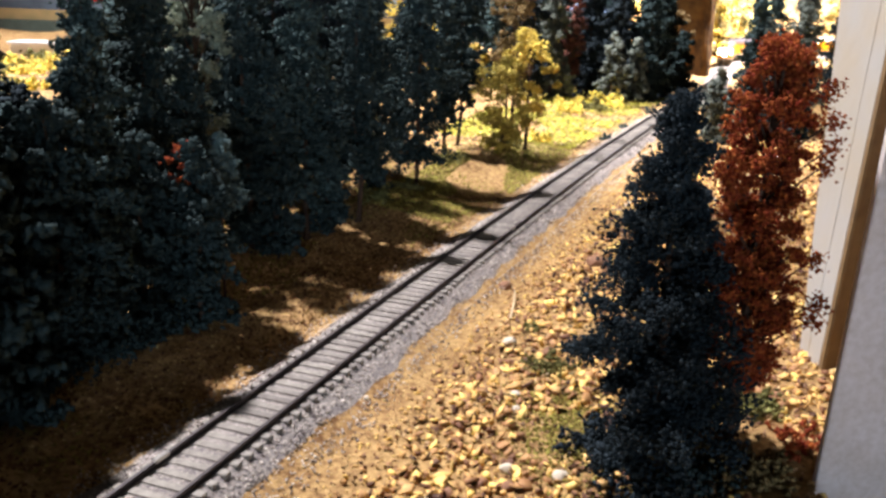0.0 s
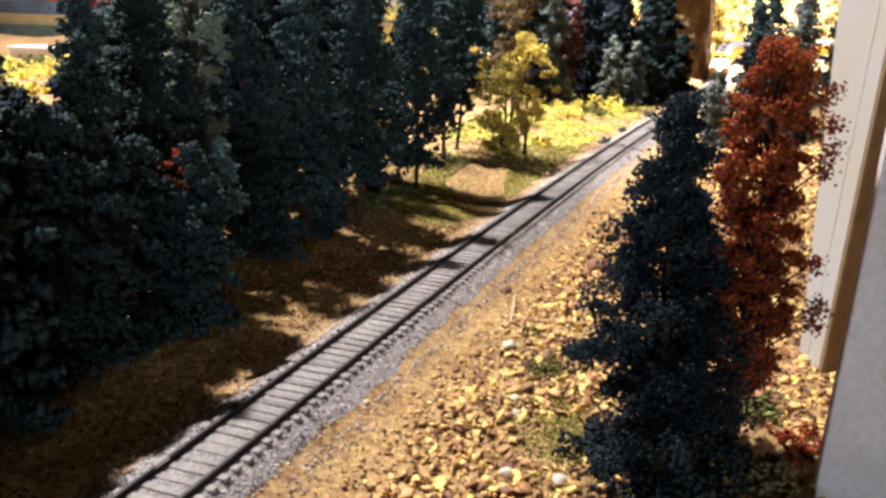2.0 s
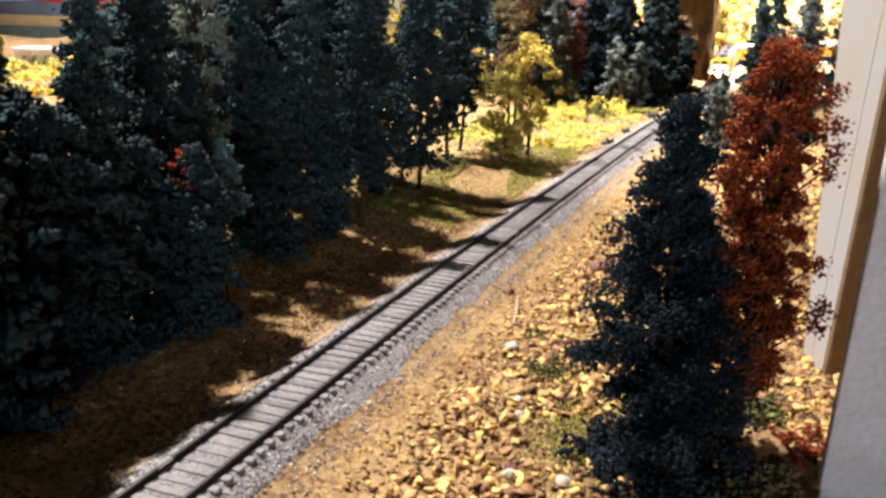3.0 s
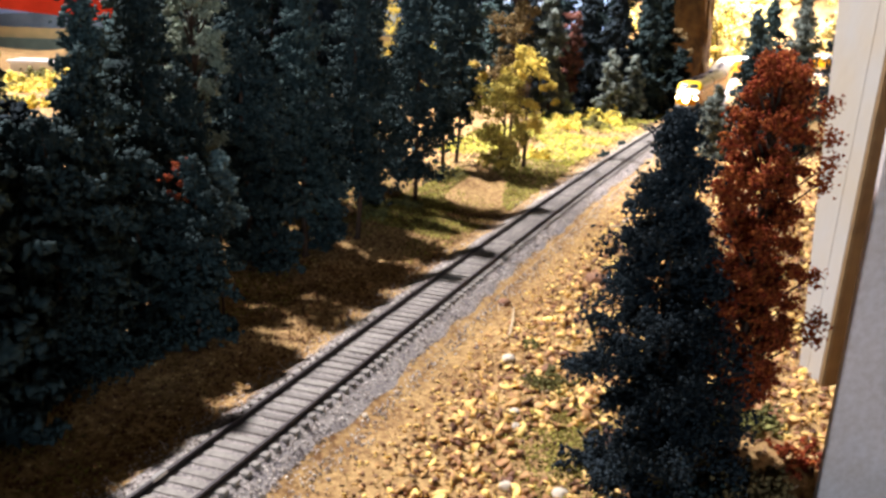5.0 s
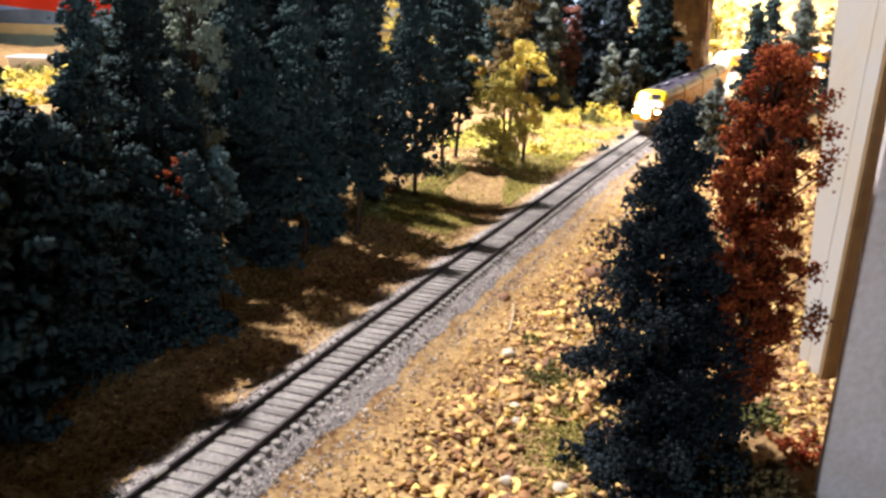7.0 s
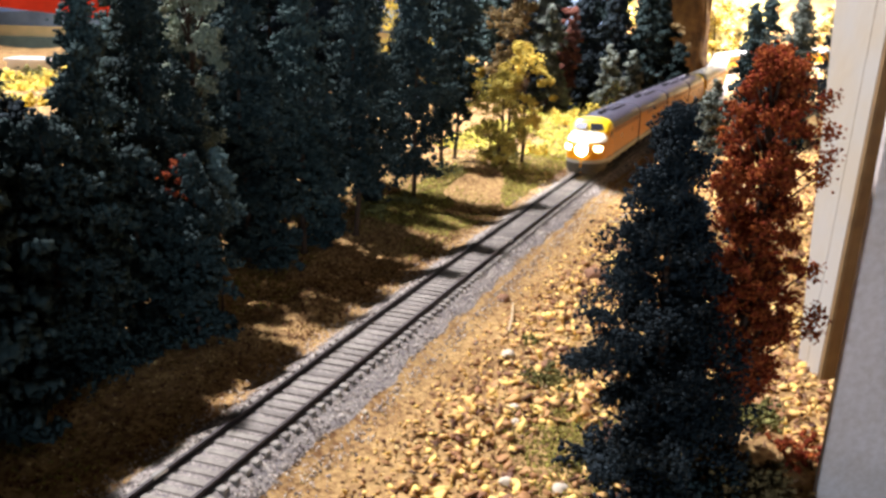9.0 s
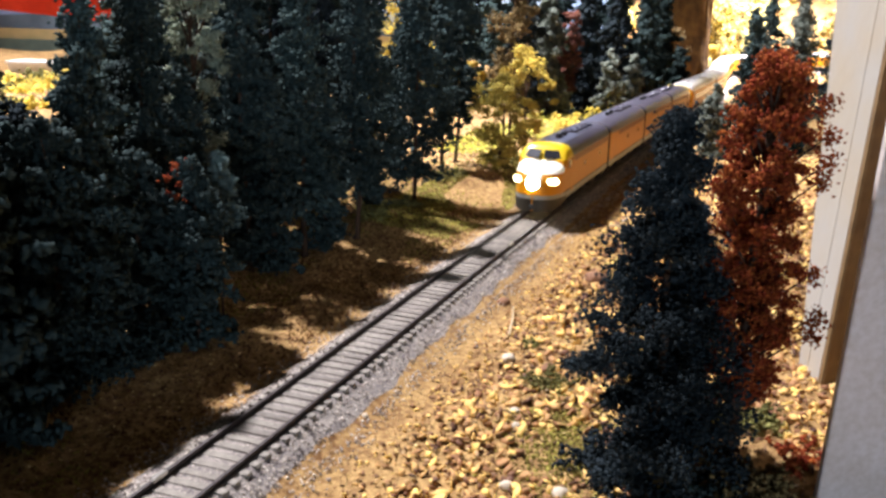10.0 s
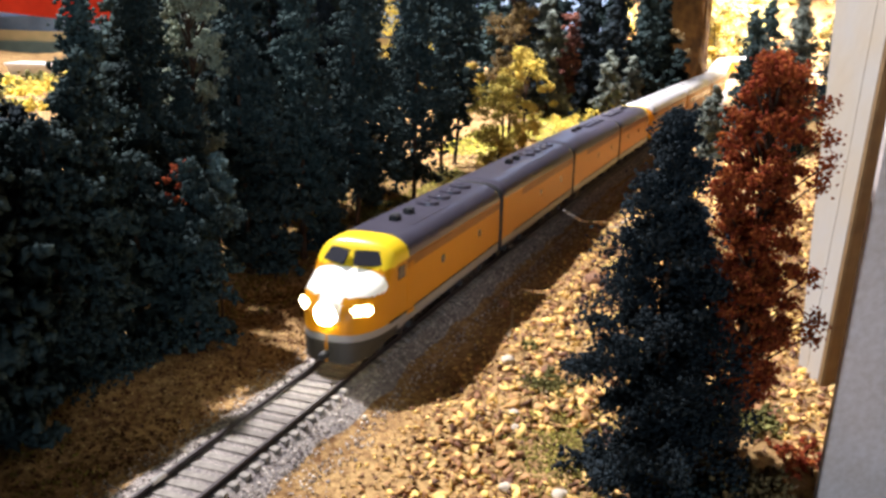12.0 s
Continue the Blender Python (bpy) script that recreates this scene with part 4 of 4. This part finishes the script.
def diesel(label, cab):
    top = tagged(empty("diesel_locomotive"), label, "locomotive", group="locomotives of the train")
    base = [(-HALF, 0.0176, 0.0475, 0.0395, 0.0115)] + [(-HALF + 0.0015, 0.0182, 0.0495, 0.0405, 0.0115)]
    ys = np.linspace(-HALF + 0.004, 0.050 if cab else HALF - 0.004, 30 if cab else 34)
    base += [(float(y), 0.0184, 0.0505, 0.041, 0.0115) for y in ys]
    if cab:
        base += [(0.0535, 0.0184, 0.0505, 0.041, 0.0110), (0.0560, 0.0183, 0.0503, 0.041, 0.0108), (0.0585, 0.0182, 0.0495, 0.0405, 0.0105), (0.0605, 0.0181, 0.0475, 0.0395, 0.010),
                 (0.0630, 0.0180, 0.0440, 0.037, 0.010), (0.0655, 0.0178, 0.0405, 0.034, 0.0095), (0.0675, 0.0176, 0.0385, 0.032, 0.009),
                 (0.0705, 0.0172, 0.0376, 0.031, 0.008), (0.0735, 0.0166, 0.0368, 0.030, 0.007), (0.0765, 0.0157, 0.0358, 0.029, 0.006), (0.0795, 0.0144, 0.0342, 0.0275, 0.0055),
                 (0.0820, 0.0128, 0.0322, 0.026, 0.005), (0.0842, 0.0108, 0.0295, 0.024, 0.0045), (0.0858, 0.0084, 0.0265, 0.022, 0.0045), (0.0868, 0.0058, 0.0230, 0.0195, 0.0046), (0.0872, 0.0028, 0.0203, 0.0182, 0.0047), (0.0873, 0.0005, 0.0190, 0.0178, 0.0048)]
        fine = []
        for a, b in zip(base, base[1:]):
            k = 3 if b[0] > 0.055 else 1
            fine += [tuple(p + (q - p) * j / k for p, q in zip(a, b)) for j in range(k)]
        base = fine + [base[-1]]
    else:
        base += [(HALF - 0.0015, 0.0182, 0.0495, 0.0405, 0.0115), (HALF, 0.0176, 0.0475, 0.0395, 0.0115)]
    v, f = loft(base)
    tests = []
    if cab:
        tests += [("nose", M_NOSE, lambda c: c.y > 0.066 and (c.z > 0.0318 or (abs(c.x) < 0.0052 and c.z > 0.022)), "nose top, pale and glowing to stand for lamp glare"),
                  ("cab_roof", M_CAB, lambda c: c.z > 0.040 and c.y > 0.044, "yellow cab roof, lighter colour for top light"),
                  ("pilot", M_PILOT, lambda c: c.y > 0.050 and c.z < 0.0125, "dark olive pilot under the nose")]
    # end walls take black: the shade of the gap between units as colour
    tests += [("end_wall", M_DARK, lambda c: c.y < 0.0012 - HALF, "end wall, blackened for the dark gap between units"), ("end_wall", M_DARK, lambda c: not cab and c.y > HALF - 0.0012, "end wall, blackened for the dark gap between units"), ("roof", M_ROOF, lambda c: c.z > 0.0415, "dark grey roof"), ("skirt", M_SILVER, lambda c: c.z < 0.0168, "silver-grey lower sill"),
              ("body", M_YEL, lambda c: True, "")]
    split(v, f, tests, top)
    # roof gear: fans, hatches, exhausts
    for y in (-0.068, -0.052, -0.036, -0.020):
        bm = bmesh.new()
        add_cyl(bm, (0, y, 0.050), (0, y, 0.0520), 0.0062, 0.0058, 24)
        add_cyl(bm, (0, y, 0.0520), (0, y, 0.0526), 0.0020, 0.0016, 12)
        part("roof_fan", bm, M_ROOF, top)
    for y in (0.004, 0.020):
        part("exhaust", box(0, y, 0.0515, 0.004, 0.006, 0.0035, bevel=0.0006), M_DARK, top)
    for x in (-0.009, 0.009):
        part("roof_hatch", box(x, -0.002, 0.0490, 0.004, 0.05, 0.002, bevel=0.0005), M_ROOF, top)
    # side grilles, portholes, door, stripe
    for sx in (-1, 1):
        part("stripe", box(sx * 0.01845, -0.018, 0.0386, 0.0005, 0.132, 0.0042, bevel=0.0002), M_SHADE_BAND, top, "dark brown stripe with painted shade under the roof edge")
        part("stripe", box(sx * 0.01845, -0.010, 0.0170, 0.0005, 0.150, 0.0007), M_DARK, top, "thin dark stripe")
        for y in (-0.050, 0.004):
            bm = bmesh.new()
            add_cyl(bm, (sx * 0.0182, y, 0.030), (sx * 0.0186, y, 0.030), 0.0023, 0.0023, 20)
            part("porthole", bm, M_GLASS, top)
        if cab:
            part("side_window", box(sx * 0.0183, 0.0535, 0.0365, 0.0008, 0.0075, 0.0060, bevel=0.0003), M_GLASS, top)
            part("cab_door", box(sx * 0.0185, 0.0435, 0.0270, 0.0004, 0.0075, 0.0240, bevel=0.00015), M_YEL, top)
    if cab:
        tilt = math.atan2(0.0505 - 0.0385, 0.0675 - 0.0585)
        for sx in (-1, 1):
            # two windscreen panes, raked and turned a little outwards
            m = Matrix.Translation((sx * 0.0074, 0.0636, 0.0437)) @ Matrix.Rotation(-sx * 0.32, 4, "Z") @ Matrix.Rotation(-(tilt), 4, "X")
            part("windscreen", box(0, 0, 0, 0.0124, 0.0072, 0.0008, bevel=0.0003, m=m), M_GLASS, top)
            m = Matrix.Translation((sx * 0.0128, 0.0808, 0.0265)) @ Matrix.Rotation(-sx * 0.75, 4, "Z") @ Matrix.Rotation(-0.3, 4, "X")
            part("number_board", box(0, 0, 0, 0.0095, 0.0036, 0.0050, bevel=0.0012, m=m), M_BOARD, top, "glowing number board")
        bm = bmesh.new()
        add_cyl(bm, (0, 0.0845, 0.0262), (0, 0.0882, 0.0258), 0.0056, 0.0053, 24)
        hl = part("headlight", bm, M_NOSE, top)
        bm = bmesh.new()
        bmesh.ops.create_uvsphere(bm, u_segments=20, v_segments=10, radius=0.0050, matrix=Matrix.Translation((0, 0.0880, 0.0258)) @ Matrix.Diagonal((1, 0.45, 1, 1)))
        part("lens", bm, M_LAMP, hl, "dazzling white headlight lens", smooth=True)
        part("coupler", box(0, 0.0885, 0.0085, 0.0030, 0.0070, 0.0030, bevel=0.0006), M_DARK, top)
    part("coupler", box(0, -0.0890, 0.0085, 0.0030, 0.0060, 0.0030, bevel=0.0006), M_DARK, top)
    part("diaphragm", box(0, -HALF - 0.0008, 0.026, 0.020, 0.0030, 0.030, bevel=0.0008), M_DARK, top, "black rubber diaphragm")
    part("fuel_tank", box(0, 0, 0.0095, 0.026, 0.040, 0.008, bevel=0.001), M_DARK, top)
    truck(top, 0.050, 2, 0.031)
    truck(top, -0.050, 2, 0.031)
    return top


CH = 0.128


def coach(label):
    top = tagged(empty("passenger_coach"), label, "railway coach", group="coaches of the train")
    s = [(-CH, 0.0176, 0.0450, 0.0370, 0.0110), (-CH + 0.002, 0.0184, 0.0480, 0.0390, 0.0110)]
    s += [(float(y), 0.0186, 0.0490, 0.0395, 0.0110) for y in np.linspace(-CH + 0.005, CH - 0.005, 34)]
    s += [(CH - 0.002, 0.0184, 0.0480, 0.0390, 0.0110), (CH, 0.0176, 0.0450, 0.0370, 0.0110)]
    v, f = loft(s)
    split(v, f, [("roof", M_COACHROOF, lambda c: c.z > 0.0395, "pale grey roof"), ("skirt", M_SILVER, lambda c: c.z < 0.0140, ""), ("body", M_YEL, lambda c: True, "")], top)
    for sx in (-1, 1):
        for i in range(10):
            part("window", box(sx * 0.0187, -0.093 + i * 0.0205, 0.0300, 0.0005, 0.0125, 0.0075, bevel=0.0002), M_GLASS, top)
        part("stripe", box(sx * 0.0187, 0, 0.0380, 0.0004, 0.24, 0.0008), M_DARK, top)
    for y in (-0.06, 0.0, 0.06):
        part("roof_vent", box(0, y, 0.0495, 0.005, 0.008, 0.002, bevel=0.0005), M_COACHROOF, top)
    truck(top, 0.094, 2, 0.029)
    truck(top, -0.094, 2, 0.029)
    return top


LEAD = diesel("yellow streamlined diesel locomotive with glowing headlight and grey roof", True)
BOOST = diesel("yellow cabless booster locomotive with grey roof", False)
BOOST2 = copy_thing(BOOST, Matrix())
REAR = diesel("yellow streamlined diesel locomotive facing backwards, grey roof", True)
COACHES = [coach("yellow passenger coach with pale grey roof")]
COACHES += [copy_thing(COACHES[0], Matrix()) for _ in range(5)]
for ob in REAR.children_recursive:
    if ob.name.startswith(("lens", "number_board")):
        ob.data.materials[0] = M_GLASS
# distance of each vehicle's middle behind the train's nose, its half truck spacing, turned round or not
CONSIST = [(LEAD, 0.087, 0.050, False), (BOOST, 0.2655, 0.050, False), (BOOST2, 0.4440, 0.050, False), (REAR, 0.6225, 0.050, True)]
CONSIST += [(c, 0.843 + i * 0.262, 0.094, False) for i, c in enumerate(COACHES)]


# ---------------------------------------------------------------- what moves
NOSE_AT_END = s_of_y(0.3325)
SPEED = 0.1525


def motions():
    for ob, back, half, turned in CONSIST:
        rows = []
        for i in range(25):
            t = i * 0.5
            s = NOSE_AT_END + SPEED * (12.0 - t) + back
            a, _h = on_line(s - half)
            b, _h = on_line(s + half)
            d = a - b
            if turned:
                d = -d
            mid = (a + b) / 2
            rows.append((t, Matrix.Translation(mid) @ Matrix.Rotation(math.atan2(-d.x, d.y), 4, "Z")))
        walk(ob, rows)


motions()
